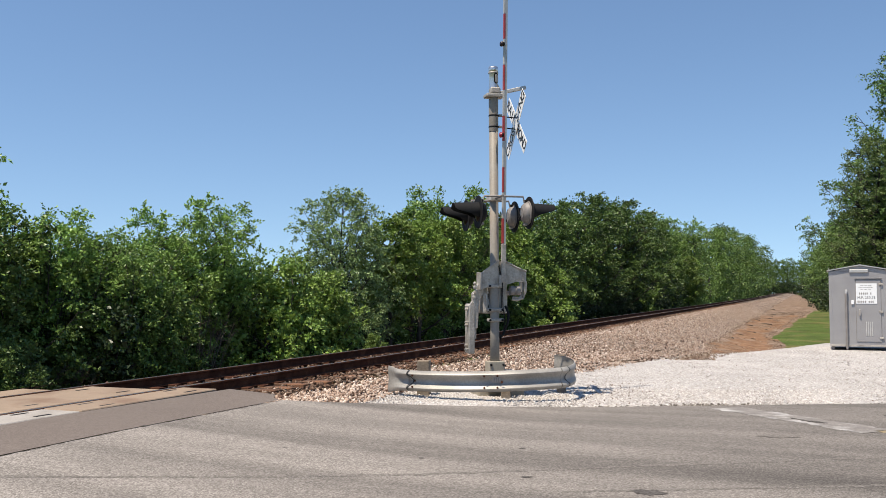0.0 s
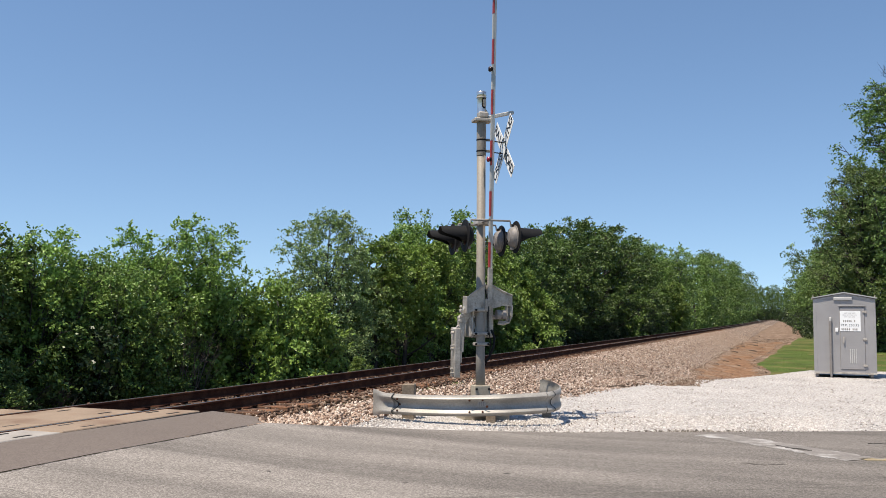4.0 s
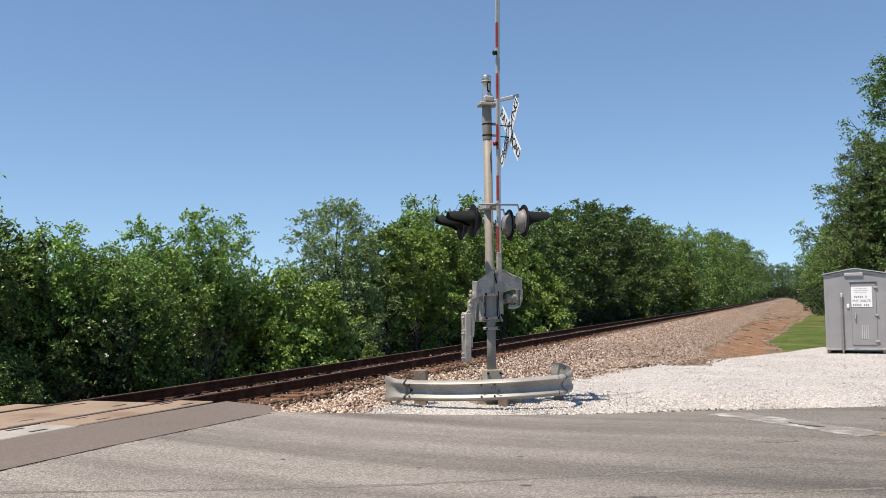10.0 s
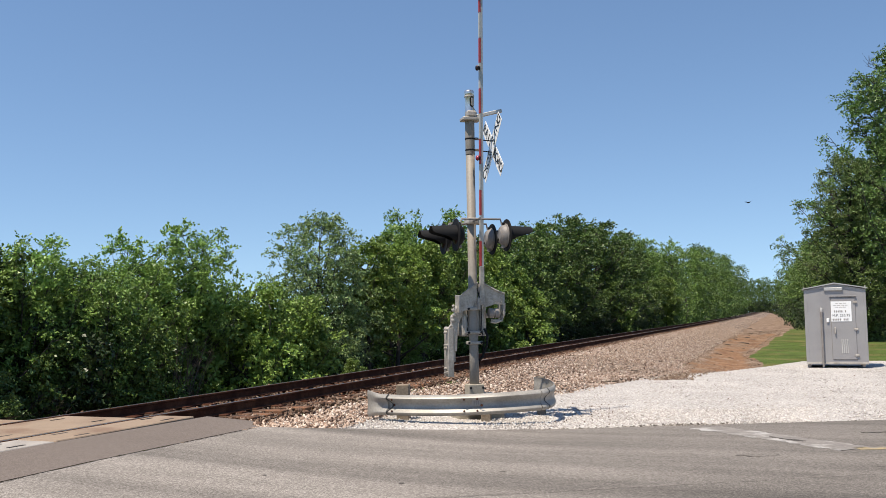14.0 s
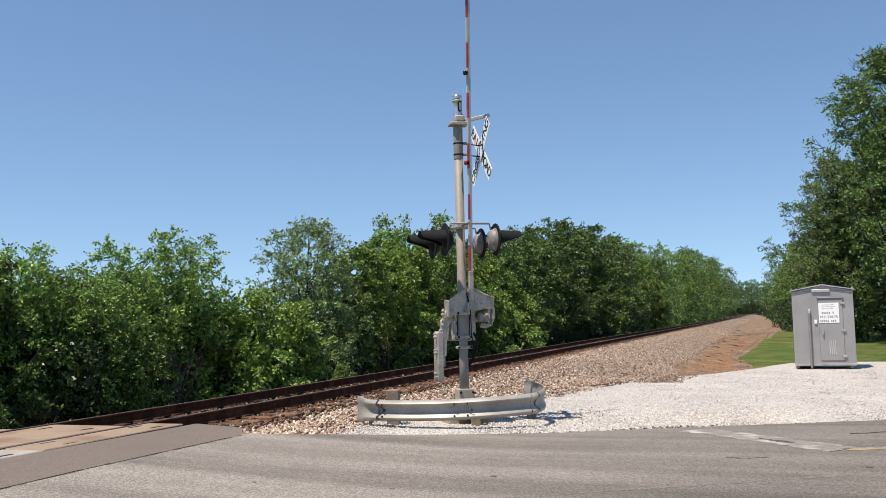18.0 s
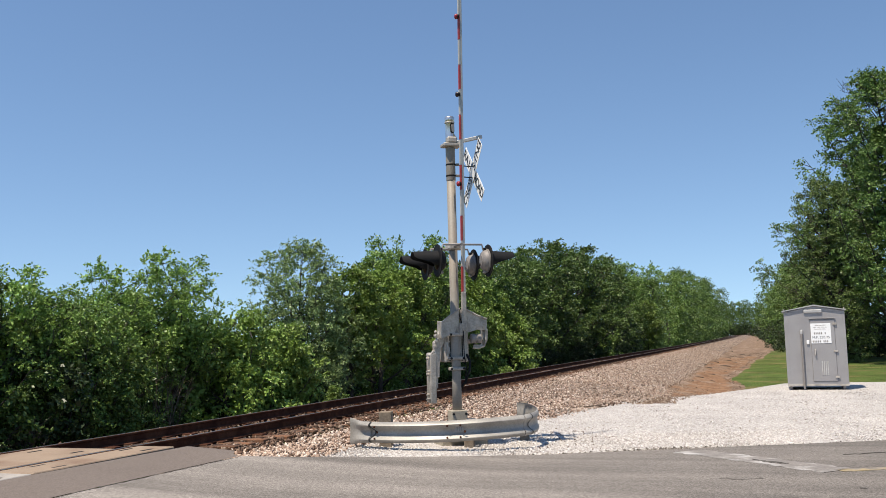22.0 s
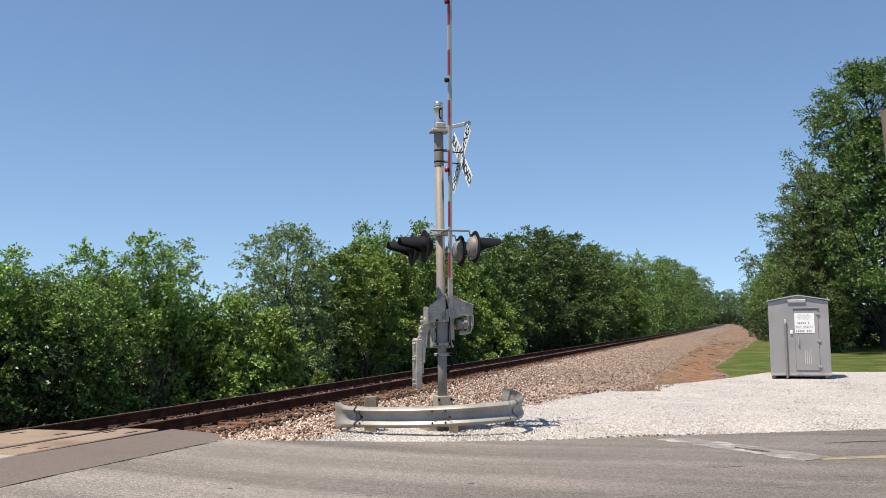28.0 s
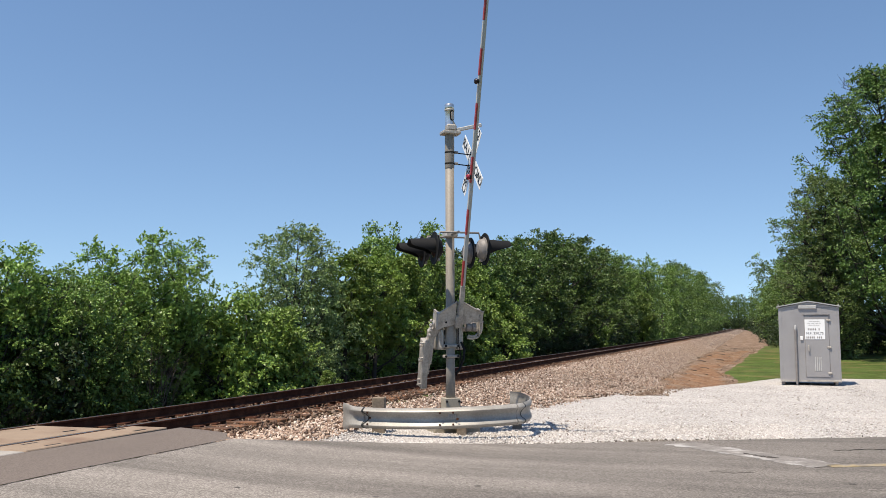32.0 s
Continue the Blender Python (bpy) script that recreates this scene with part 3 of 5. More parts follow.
def between(a, b, n, wave=0.0):
    return [(a[0] + (b[0] - a[0]) * k / n + random.uniform(-wave, wave), a[1] + (b[1] - a[1]) * k / n + random.uniform(-wave, wave)) for k in range(n + 1)]


strip_on_road("asphalt_joint", between((-6.79, 10.85), (-6.81, 4.4), 60, 0.03), 0.008, M_STAIN, "dark ragged joint across the asphalt", "joint", 0.9, 0.002)
strip_on_road("stop_line", between((-1.05, 13.42), (0.75, 11.62), 24, 0.01), 0.5, M_PAINT, "worn white stop line, half gone", "road marking", 0.25)
strip_on_road("centre_line", between((0.75, 11.62), (24, 22.6), 60, 0.005), 0.18, M_YELLOW, "faded yellow centre line", "road marking", 0.2)
for k, (a, b, w) in enumerate((((0.9, 13.2), (2.4, 13.95), 0.02), ((3.0, 14.3), (4.6, 15.1), 0.018), ((-0.2, 12.52), (0.22, 12.12), 0.05))):
    strip_on_road("sealed_crack", between(a, b, 30, 0.05), w, M_STAIN, "dark sealed crack in the asphalt", "crack", 0.9, 0.008 + 0.001 * k)

for a, b, w in (((-6.2, 5.69), (0.7, 9.91), 0.07), ((0.7, 9.91), (9.0, 14.4), 0.06), ((-1.85, 7.3), (0.6, 8.52), 0.06)):
    strip_on_road("long_seam", between(a, b, 60, 0.015), w, M_CRACK, "faint dark seam along the lane", "seam", 0.7, 0.002)


def stain(x, y, rx, ry, turn, label):
    """A small ragged dark patch on the road."""
    bm = bmesh.new()
    rim = []
    for k in range(18):
        a, f = 2 * math.pi * k / 18, random.uniform(0.6, 1.15)
        dx, dy = rx * f * math.cos(a), ry * f * math.sin(a)
        px_, py_ = x + dx * math.cos(turn) - dy * math.sin(turn), y + dx * math.sin(turn) + dy * math.cos(turn)
        rim.append(bm.verts.new((px_, py_, lies_on_road(px_, py_, 0.004))))
    bm.faces.new(rim)
    tagged(part("road_stain", bm, M_CRACK if rx > 0.2 else M_STAIN, None), label, "stain", kind="structure")


stain(-1.21, 7.53, 0.14, 0.12, ROAD_A, "small dark tar patch on the asphalt")
stain(-0.3, 10.89, 0.24, 0.17, ROAD_A, "dark worn patch on the asphalt")
for x, y, r in ((-2.3, 7.75, 0.05), (-3.5, 8.2, 0.035), (-2.75, 9.1, 0.04), (-6.82, 8.2, 0.03), (0.9, 10.4, 0.05), (-4.9, 8.0, 0.03)):
    stain(x, y, r, r * 0.7, ROAD_A, "small dark spot on the asphalt")

# crossing panels
def panel_mesh(w, l):
    return box(-w / 2, w / 2, -l / 2, l / 2, -0.18, 0, 0.012)


track = thing("railway_track", pose(TRACK_X, 0, 0), "single railway track of rusty rails on weathered wooden ties", "railway track", kind="structure")
for x, w, end in ((1.065, 0.6, 11.15), (0, 1.26, 10.8), (-1.065, 0.6, 10.2)):
    for k in range(5):
        y1 = end - 2.68 * k
        old = x > 1 and k == 1
        p = part("crossing_panel", panel_mesh(w, 2.66), M_PANEL_GREY if old else M_PANEL, track, "pale grey concrete crossing panel" if old else "tan concrete crossing panel")
        p.location = (x, y1 - 1.33, RAIL_TOP - 0.005 + float(grade(y1 - 1.33)))
# lifting slots in the panels
for x, w, end in ((1.065, 0.6, 11.15), (0, 1.26, 10.8)):
    for k in range(5):
        for dy in (0.45, 2.1):
            for dx in (-0.3 * w, 0.28 * w):
                s = part("lifting_slot", box(-0.022, 0.022, -0.12, 0.12, -0.03, 0.002), M_RUBBER, track, "dark lifting slot")
                s.location = (x + dx, end - 2.68 * k - dy, RAIL_TOP - 0.004 + float(grade(end - 2.68 * k - dy)))
for x in (0.715, -0.715):
    for s in (-1, 1):
        f = part("flangeway_filler", box(-0.032, 0.032, -2.3, 11.1, -0.12, -0.03), M_RUST, track)
        f.location = (x + s * 0.058, 0, RAIL_TOP + 0.01)

RAIL = [(-0.07, 0), (-0.07, 0.012), (-0.012, 0.03), (-0.009, 0.125), (-0.035, 0.137), (-0.036, 0.162), (-0.028, 0.171), (0.028, 0.171), (0.036, 0.162), (0.035, 0.137), (0.009, 0.125), (0.012, 0.03), (0.07, 0.012), (0.07, 0)]


def rail_mesh():
    ys = [-30, 0] + [10 + 4 * k for k in range(30)] + [140 + 30 * k for k in range(20)]
    bm = bmesh.new()
    rows = [[bm.verts.new((x, y, z + float(grade(y)))) for x, z in RAIL] for y in ys]
    for a, b in zip(rows, rows[1:]):
        for k in range(len(RAIL)):
            f = bm.faces.new((a[k], b[k], b[(k + 1) % len(RAIL)], a[(k + 1) % len(RAIL)]))
            f.material_index = 1 if k in (5, 6) else 0
    bmesh.ops.recalc_face_normals(bm, faces=bm.faces)
    return bm


for x in (0.72, -0.72):
    r = part("rail", rail_mesh(), M_RUST, track, "rusty steel rail with a polished head")
    r.data.materials.append(M_RAILHEAD)
    r.location = (x, 0, RAIL_TOP - 0.171)
# ---- crossing signal with its gate ----
MAST = (-4.53, 13.57)
SIGNAL_TURN = 35.5
signal = thing("crossing_signal", pose(*MAST, 0, 0, 0, SIGNAL_TURN), "grey steel railroad crossing mast with crossbuck, flashers and raised gate", "crossing signal")


def sig(name, bm, material, label="", parent=None, m=None):
    ob = part(name, bm, material, parent or signal, label)
    if m:
        ob.matrix_local = m
    return ob


sig("foundation", box(-0.26, 0.5, 0.04, 0.7, -0.2, 0.10, 0.02), M_CONCRETE, "stained concrete footing")
jb = sig("junction_base", box(-0.125, 0.125, -0.125, 0.125, 0.10, 0.56, 0.012, segs=2), M_CONCRETE, "square stained cast junction base")
for dx in (-0.1, 0.1):
    for z in (0.51, 0.15):
        sig("bolt", turned([(0.02, 0), (0.02, 0.02), (0.012, 0.03)], 6, m=pose(dx, -0.125, z, 90)), M_SIGNAL_BLACK, "dark anchor bolt", parent=jb)
sig("side_box", box(0.13, 0.30, -0.12, 0.1, 0.10, 0.42, 0.015), M_MAST, "small grey side box")
sig("mast", turned([(0.076, 0.5), (0.07, 1.0), (0.07, 4.82)], 24), M_MAST, "tall tapering grey steel mast")
sig("mast_collar", turned([(0.082, 0.5), (0.082, 0.545), (0.076, 0.55)], 20), M_MAST)
sig("mast_sleeve", turned([(0.073, 4.17), (0.075, 4.18), (0.075, 4.73), (0.073, 4.74)], 24), M_MAST, "grey sleeve")
bell = sig("bell_housing", turned([(0.07, 4.80), (0.078, 4.84), (0.07, 4.88), (0.07, 5.13), (0.077, 5.14), (0.077, 5.2), (0.066, 5.215)], 24), M_BELL, "aluminium bell housing on the mast top")
sig("bell_opening", slab([(0.036 * math.cos(a), 0.04 * math.sin(a) + (0.045 if math.sin(a) > 0 else -0.045)) for a in [k * math.pi / 8 for k in range(16)]], -0.012, 0.012, m=pose(0.022, -0.064, 5.02, 90, 0, 18)), M_SIGNAL_BLACK, "dark oval bell opening", parent=bell)
sig("bell_gong", slab([(0.024 * math.cos(a), 0.028 * math.sin(a) + (0.04 if math.sin(a) > 0 else -0.04)) for a in [k * math.pi / 8 for k in range(16)]], -0.004, 0.004, m=pose(0.03, -0.078, 5.015, 90, 0, 18)), M_GALV, "pale bell gong", parent=bell)
sig("bell_ring", turned([(0.074, 5.10), (0.08, 5.105), (0.08, 5.125), (0.074, 5.13)], 24), M_GALV, parent=bell)
for z in (4.25, 4.43):
    sig("band_clamp", turned([(0.078, z - 0.012), (0.08, z), (0.078, z + 0.012)], 20), M_SIGNAL_BLACK, "dark band clamp")

# crossbuck, printed on both faces
buck = sig("crossbuck", box(0.0, 0.46, -0.025, 0.025, -0.028, 0.028, 0.008, m=pose(0.06, -0.04, 4.78, 0, -13, -10)), M_ALU, "white crossbuck with black letters")
sig("bracket_saddle", box(-0.14, 0.16, -0.12, 0.1, 4.715, 4.77, 0.012), M_GALV, parent=buck)
sig("saddle_block", box(-0.075, 0.085, -0.12, 0.0, 4.77, 4.87, 0.02), M_GALV, parent=buck)
sig("bracket_brace", tube([(0.0, -0.05, 4.98), (0.1, -0.04, 4.83)], 0.02, 6), M_GALV, parent=buck)
for z in (4.43, 4.25):
    sig("support_rod", tube([(0.06, 0, z), (0.37, 0, z - 0.02)], 0.009, 6), M_SIGNAL_BLACK, "dark rod", parent=buck)
    sig("clamp_ear", box(0.07, 0.13, -0.05, -0.015, z - 0.02, z + 0.02, 0.006), M_SIGNAL_GREY, parent=buck)
BUCK_AT = (0.38, 0, 4.30)
for word, tip, off in (("RAILROAD", 45, 0.0), ("CROSSING", -45, 0.016)):
    face = pose(BUCK_AT[0] - off, BUCK_AT[1], BUCK_AT[2], 90, 0, -90) @ pose(0, 0, 0, 0, 0, -tip)
    blade = sig("blade", box(-0.61, 0.61, -0.115, 0.115, -0.003, 0.003), M_WHITE, "white reflective crossbuck blade", parent=buck, m=face)
    half = len(word) // 2
    for piece, x in ((word[:half], -0.34), (word[half:], 0.34)):
        for k, ch in enumerate(piece):
            me = lettering(ch, 0.215)
            me.materials.append(M_BLACK)
            # letters face the side of the mast
            L = sig("letter", me, M_BLACK, parent=buck, m=face @ pose(x + (k - (len(piece) - 1) / 2) * 0.135, 0, 0.006))
            L2 = sig("letter", me, M_BLACK, parent=buck, m=face @ pose(-x - (k - (len(piece) - 1) / 2) * 0.135, 0, -0.006, 0, 180, 0))

# flashing lights: two each way on a cross arm
arm_z = 3.11
cross = sig("cross_arm", tube([(0, -0.46, arm_z), (0, 0.46, arm_z)], 0.019, 10), M_SIGNAL_GREY, "aluminium light cross arm")
sig("arm_clamp", box(-0.1, 0.1, -0.11, 0.11, arm_z - 0.05, arm_z + 0.05, 0.02), M_GALV, parent=cross)


def hood_mesh():
    """A signal hood: a scooped half tube, longer at the top."""
    bm = bmesh.new()
    rows = []
    n = 18
    for r in (0.155, 0.147):
        row_a, row_b = [], []
        for k in range(n + 1):
            a = radians(-38 + 256 * k / n)
            reach = 0.10 + 0.30 * float(smoothstep(-0.6, 0.3, math.sin(a)))
            row_a.append(bm.verts.new((0, r * math.cos(a), r * math.sin(a))))
            row_b.append(bm.verts.new((reach, 0.88 * r * math.cos(a), 0.80 * r * math.sin(a) + 0.012)))
        rows += [row_a, row_b]
    a0, b0, a1, b1 = rows
    for k in range(n):
        bm.faces.new((a0[k], a0[k + 1], b0[k + 1], b0[k]))
        bm.faces.new((a1[k], b1[k], b1[k + 1], a1[k + 1]))
        bm.faces.new((b0[k], b0[k + 1], b1[k + 1], b1[k]))
    for k in (0, n):
        bm.faces.new((a0[k], b0[k], b1[k], a1[k]))
    bmesh.ops.recalc_face_normals(bm, faces=bm.faces)
    return smooth(bm, 60)


AXIS = Matrix.Rotation(radians(90), 4, "Y")
for face in (1, -1):
    for y in (-0.36, 0.36):
        m = pose(0.45 if face > 0 else -0.36, y, arm_z - 0.25, 0, 0, 0 if face > 0 else 180)
        disc = sig("flasher", turned([(0.02, -0.004), (0.25, -0.004), (0.254, 0.004), (0.25, 0.012), (0.02, 0.012)], 32, m=AXIS), M_SIGNAL_BLACK, "black flasher disc with a long hood", m=m)
        sig("housing", turned([(0.02, -0.118), (0.085, -0.115), (0.095, -0.105), (0.125, -0.1), (0.155, -0.07), (0.168, -0.03), (0.185, -0.022), (0.185, -0.008)], 20, m=AXIS), M_SIGNAL_GREY if face > 0 else M_SIGNAL_BLACK, "cast lamp housing", parent=disc)
        sig("latch", box(-0.08, -0.03, -0.03, 0.03, -0.2, -0.15, 0.008), M_SIGNAL_GREY, parent=disc)
        sig("cable_gland", turned([(0.022, 0), (0.022, 0.02), (0.014, 0.035)], 10, m=pose(-0.105, 0.03, -0.06) @ Matrix.Rotation(radians(-90), 4, "Y")), M_SIGNAL_BLACK, "dark cable gland", parent=disc)
        sig("hinge_lug", box(-0.07, -0.02, -0.025, 0.025, 0.15, 0.2, 0.008), M_SIGNAL_BLACK, parent=disc)
        sig("lens", turned([(0.148, 0.013), (0.12, 0.03), (0.05, 0.045), (0.01, 0.048)], 24, m=AXIS), M_RED_LENS, "dark red lens", parent=disc)
        sig("hood", hood_mesh(), M_SIGNAL_BLACK, "long black hood", parent=disc)
        sig("lamp_bracket", tube([(-0.07, 0, 0.16), (-0.09, 0, 0.25), (-0.4, 0, 0.25)], 0.016, 8), M_SIGNAL_GREY, parent=disc)

# gate mechanism
mech = sig("gate_mechanism", box(-0.16, 0.24, 0.08, 0.46, 1.30, 1.88, 0.02, segs=2), M_GALV, "grey gate mechanism case")
sig("case_cover", box(-0.13, 0.21, 0.055, 0.085, 1.34, 1.84, 0.01), M_GALV, parent=mech)
sig("case_rib", box(-0.12, -0.09, 0.04, 0.06, 1.34, 1.6, 0.008, m=pose(0, 0, 0)), M_GALV, parent=mech)
for z in (1.73, 1.36, 1.20):
    c = sig("mast_clamp", box(-0.125, 0.125, -0.09, 0.02, z - 0.024, z + 0.024, 0.01), M_GALV, "bolted mast clamp")
    for dx in (-0.1, 0.1):
        sig("bolt", turned([(0.02, 0), (0.02, 0.012), (0.012, 0.014), (0.012, 0.035)], 6, m=pose(dx, -0.09, z, 90)), M_SIGNAL_BLACK, "dark clamp bolt", parent=c)
sig("main_shaft", turned([(0.035, -0.28), (0.035, 0.5)], 14, m=pose(0, 0.2, 1.62) @ AXIS), M_GALV)
drum = sig("motor_drum", turned([(0.05, 0.24), (0.075, 0.25), (0.075, 0.31), (0.06, 0.315), (0.06, 0.34), (0.075, 0.345), (0.075, 0.40), (0.03, 0.42)], 18, m=pose(0, -0.02, 1.66) @ AXIS), M_SIGNAL_GREY, "dull round motor drum")
for z in (1.45, 1.62, 1.8):
    sig("case_bolt", turned([(0.018, 0), (0.018, 0.03)], 8, m=pose(-0.1, 0.055, z, 90)), M_GALV, parent=mech)
sig("case_brace", box(-0.015, 0.015, -0.01, 0.01, -0.16, 0.16, m=pose(-0.08, 0.05, 1.46, 0, -18)), M_ALU, parent=mech)
sig("cable", tube([(0.04, -0.1, 2.05), (0.09, -0.13, 1.8), (0.10, -0.12, 1.4), (0.14, -0.1, 1.2), (0.12, -0.05, 0.98), (0.075, 0, 0.86)], 0.008, 6), M_SIGNAL_BLACK, "black cable")
sig("hose", tube([(0.17, -0.02, 1.42), (0.21, -0.06, 1.30), (0.19, -0.08, 1.16), (0.12, -0.06, 0.98), (0.08, 0, 0.92)], 0.02, 8), M_SIGNAL_BLACK, "dark flexible hose")
# thin black strips added to draw the shaded gaps between case and mast
for x in (-0.085, 0.12):
    sig("case_gasket", box(x, x + 0.01, 0.035, 0.08, 1.32, 1.86), M_SIGNAL_BLACK, "black strip standing in for the shaded gap beside the mast", parent=mech)

# the gate itself turns on the main shaft
PIVOT = (0.0, 0.2, 1.62)
gate = sig("gate_arm", box(0.075, 0.145, -0.335, -0.275, 0.18, 0.78, 0.006), M_GALV, "raised gate arm with red and white stripes", m=pose(*PIVOT))


def g(name, bm, material, label=""):
    return sig(name, bm, material, label, parent=gate)


g("boom", box(0.084, 0.14, -0.328, -0.285, 0.7, 6.6, 0.005), M_ALU, "slim grey gate boom")
for k in range(7):
    z = 0.79 + 0.80 * k
    g("red_stripe", box(0.079, 0.105, -0.332, -0.283, z, z + 0.39), M_RED, "faded red reflective stripe")
    if k < 6:
        g("white_stripe", box(0.08, 0.104, -0.331, -0.284, z + 0.40, z + 0.79), M_DULL_WHITE, "dull white reflective stripe")
for z in (2.48, 3.9, 5.15):
    lamp = g("gate_lamp", turned([(0.02, -0.025), (0.033, -0.02), (0.034, 0.02), (0.03, 0.025)], 16, m=pose(0.06, -0.335, z) @ AXIS), M_SIGNAL_BLACK, "small red gate lamp")
    sig("lamp_lens", turned([(0.044, 0), (0.042, 0.018), (0.026, 0.034), (0.004, 0.038)], 16, m=pose(0.05, -0.335, z) @ Matrix.Rotation(radians(-90), 4, "Y")), M_RED_GLASS if z != 3.9 else M_RED_LENS, "red lamp glass", parent=gate)
# conversion bracket and side arms
g("bracket_plate", slab([(-0.22, 0.16), (-0.22, 0.42), (-0.17, 0.46), (0.05, 0.60), (0.05, 0.24), (-0.02, 0.22), (-0.12, 0.2)], -0.02, 0.02, m=pose(0, -0.24, -0.09, 90)), M_GALV, "bent grey support bracket")
g("bracket_plate", slab([(0.07, 0.24), (0.07, 0.60), (0.17, 0.585), (0.34, 0.50), (0.50, 0.44), (0.50, 0.27), (0.34, 0.28), (0.2, 0.24)], -0.02, 0.02, m=pose(0, -0.24, -0.09, 90)), M_GALV, "bent grey support bracket")
g("bracket_lip", tube([(-0.20, -0.275, 0.355), (0.05, -0.275, 0.525)], 0.013, 6), M_GALV)
g("bracket_lip", tube([(0.50, -0.275, 0.355), (0.34, -0.275, 0.415), (0.16, -0.275, 0.51)], 0.013, 6), M_GALV)
g("bracket_web", box(-0.235, -0.205, -0.26, 0.02, 0.06, 0.33, 0.006), M_GALV)
g("bracket_web", tube([(0.5, -0.24, 0.2), (0.5, -0.22, 0.02), (0.47, -0.2, -0.07), (0.38, -0.18, -0.1), (0.3, -0.16, -0.09)], 0.022, 8), M_GALV, "curved side strap")
g("bracket_web", box(0.475, 0.5, -0.25, 0.02, 0.02, 0.35, 0.006), M_GALV)
for z in (-0.2, -0.45, -0.88):
    g("weight_bolt", turned([(0.022, 0), (0.022, 0.03), (0.014, 0.034), (0.014, 0.06)], 6, m=pose(-0.39, -0.09, z) @ Matrix.Rotation(radians(-90), 4, "Y")), M_GALV, "counterweight bolt with its nut")
for x, z in ((-0.3, 0.1), (-0.29, 0.02), (-0.31, -0.06)):
    g("arm_nut", turned([(0.03, 0), (0.03, 0.02), (0.018, 0.024), (0.018, 0.05)], 8, m=pose(x, -0.11, z, 90)), M_GALV, "cast arm nut")
g("counterweight_cap", tube([(-0.36, -0.1, -0.17), (-0.34, -0.1, -0.135), (-0.31, -0.1, -0.15), (-0.27, -0.1, -0.26)], 0.018, 8), M_GALV, "bent strap over the counterweight")
for x, z in ((-0.17, 0.19), (-0.1, 0.23), (0.3, 0.27), (0.45, 0.29), (0.45, 0.22), (0.02, 0.21)):
    g("bracket_bolt", turned([(0.014, 0), (0.014, 0.018)], 6, m=pose(x, -0.26, z, 90)), M_GALV)
g("arm_knuckle", box(0.04, 0.13, -0.32, -0.24, 0.1, 0.3, 0.02, segs=2), M_GALV)
g("counterweight_arm", slab([(-0.24, 0.31), (-0.07, 0.28), (-0.08, 0.12), (-0.16, -0.02), (-0.22, -0.12), (-0.24, -0.55), (-0.31, -0.55), (-0.33, 0.0), (-0.26, 0.06), (-0.26, 0.12), (-0.22, 0.2)], -0.05, 0.05, m=pose(0, -0.06, 0, 90), bevel=0.01), M_GALV, "cast counterweight arm")
g("counterweight", box(-0.39, -0.29, -0.12, 0.12, -0.95, -0.17, 0.012), M_GALV, "flat steel counterweight")
g("counterweight", box(-0.305, -0.255, -0.08, 0.12, -0.72, -0.15, 0.012), M_GALV, "flat steel counterweight")
for z in (-0.82, -0.5, -0.25):
    g("weight_bolt", turned([(0.024, 0), (0.024, 0.04), (0.012, 0.05)], 8, m=pose(-0.385, -0.03, z) @ Matrix.Rotation(radians(-90), 4, "Y")), M_GALV)
for z in (0.02, 0.09, 0.16):
    g("arm_knob", turned([(0.026, 0), (0.026, 0.02), (0.015, 0.03)], 10, m=pose(-0.27, -0.05, z) @ Matrix.Rotation(radians(-90), 4, "Y")), M_GALV)
g("hanger_strap", tube([(0.47, -0.16, 0.3), (0.475, -0.18, 0.05), (0.46, -0.18, -0.03), (0.41, -0.18, -0.07), (0.31, -0.16, -0.06)], 0.02, 8), M_GALV)

# ---- guard rail round the signal ----
WBEAM = [(0.0, -0.156), (0.02, -0.153), (0.074, -0.122), (0.085, -0.105), (0.076, -0.088), (0.014, -0.05), (0.002, -0.02), (0.002, 0.02), (0.014, 0.05), (0.076, 0.088), (0.085, 0.105), (0.074, 0.122), (0.02, 0.153), (0.0, 0.156)]


def beam_mesh(points, squash=None, tall=None):
    """A W-shaped steel beam along points in plan; squash flattens its waves at each point."""
    bm = bmesh.new()
    pts = [Vector(p) for p in points]
    rows = []
    for i, p in enumerate(pts):
        d = pts[min(i + 1, len(pts) - 1)] - pts[max(i - 1, 0)]
        d = Vector((d.x, d.y)).normalized()
        out = Vector((d.y, -d.x))
        s = squash[i] if squash else 1
        rows.append([[bm.verts.new((p.x + out.x * (q * s - th), p.y + out.y * (q * s - th), p.z + h * (tall[i] if tall else 1))) for q, h in WBEAM] for th in (0, 0.006)])
    k = len(WBEAM)
    for a, b in zip(rows, rows[1:]):
        for j in range(k - 1):
            bm.faces.new((a[0][j], b[0][j], b[0][j + 1], a[0][j + 1]))
            bm.faces.new((a[1][j], a[1][j + 1], b[1][j + 1], b[1][j]))
        bm.faces.new((a[0][0], a[1][0], b[1][0], b[0][0]))
        bm.faces.new((a[0][-1], b[0][-1], b[1][-1], a[1][-1]))
    for r in (rows[0], rows[-1]):
        for j in range(k - 1):
            bm.faces.new((r[0][j], r[0][j + 1], r[1][j + 1], r[1][j]))
    bmesh.ops.recalc_face_normals(bm, faces=bm.faces)
    return smooth(bm, 42)


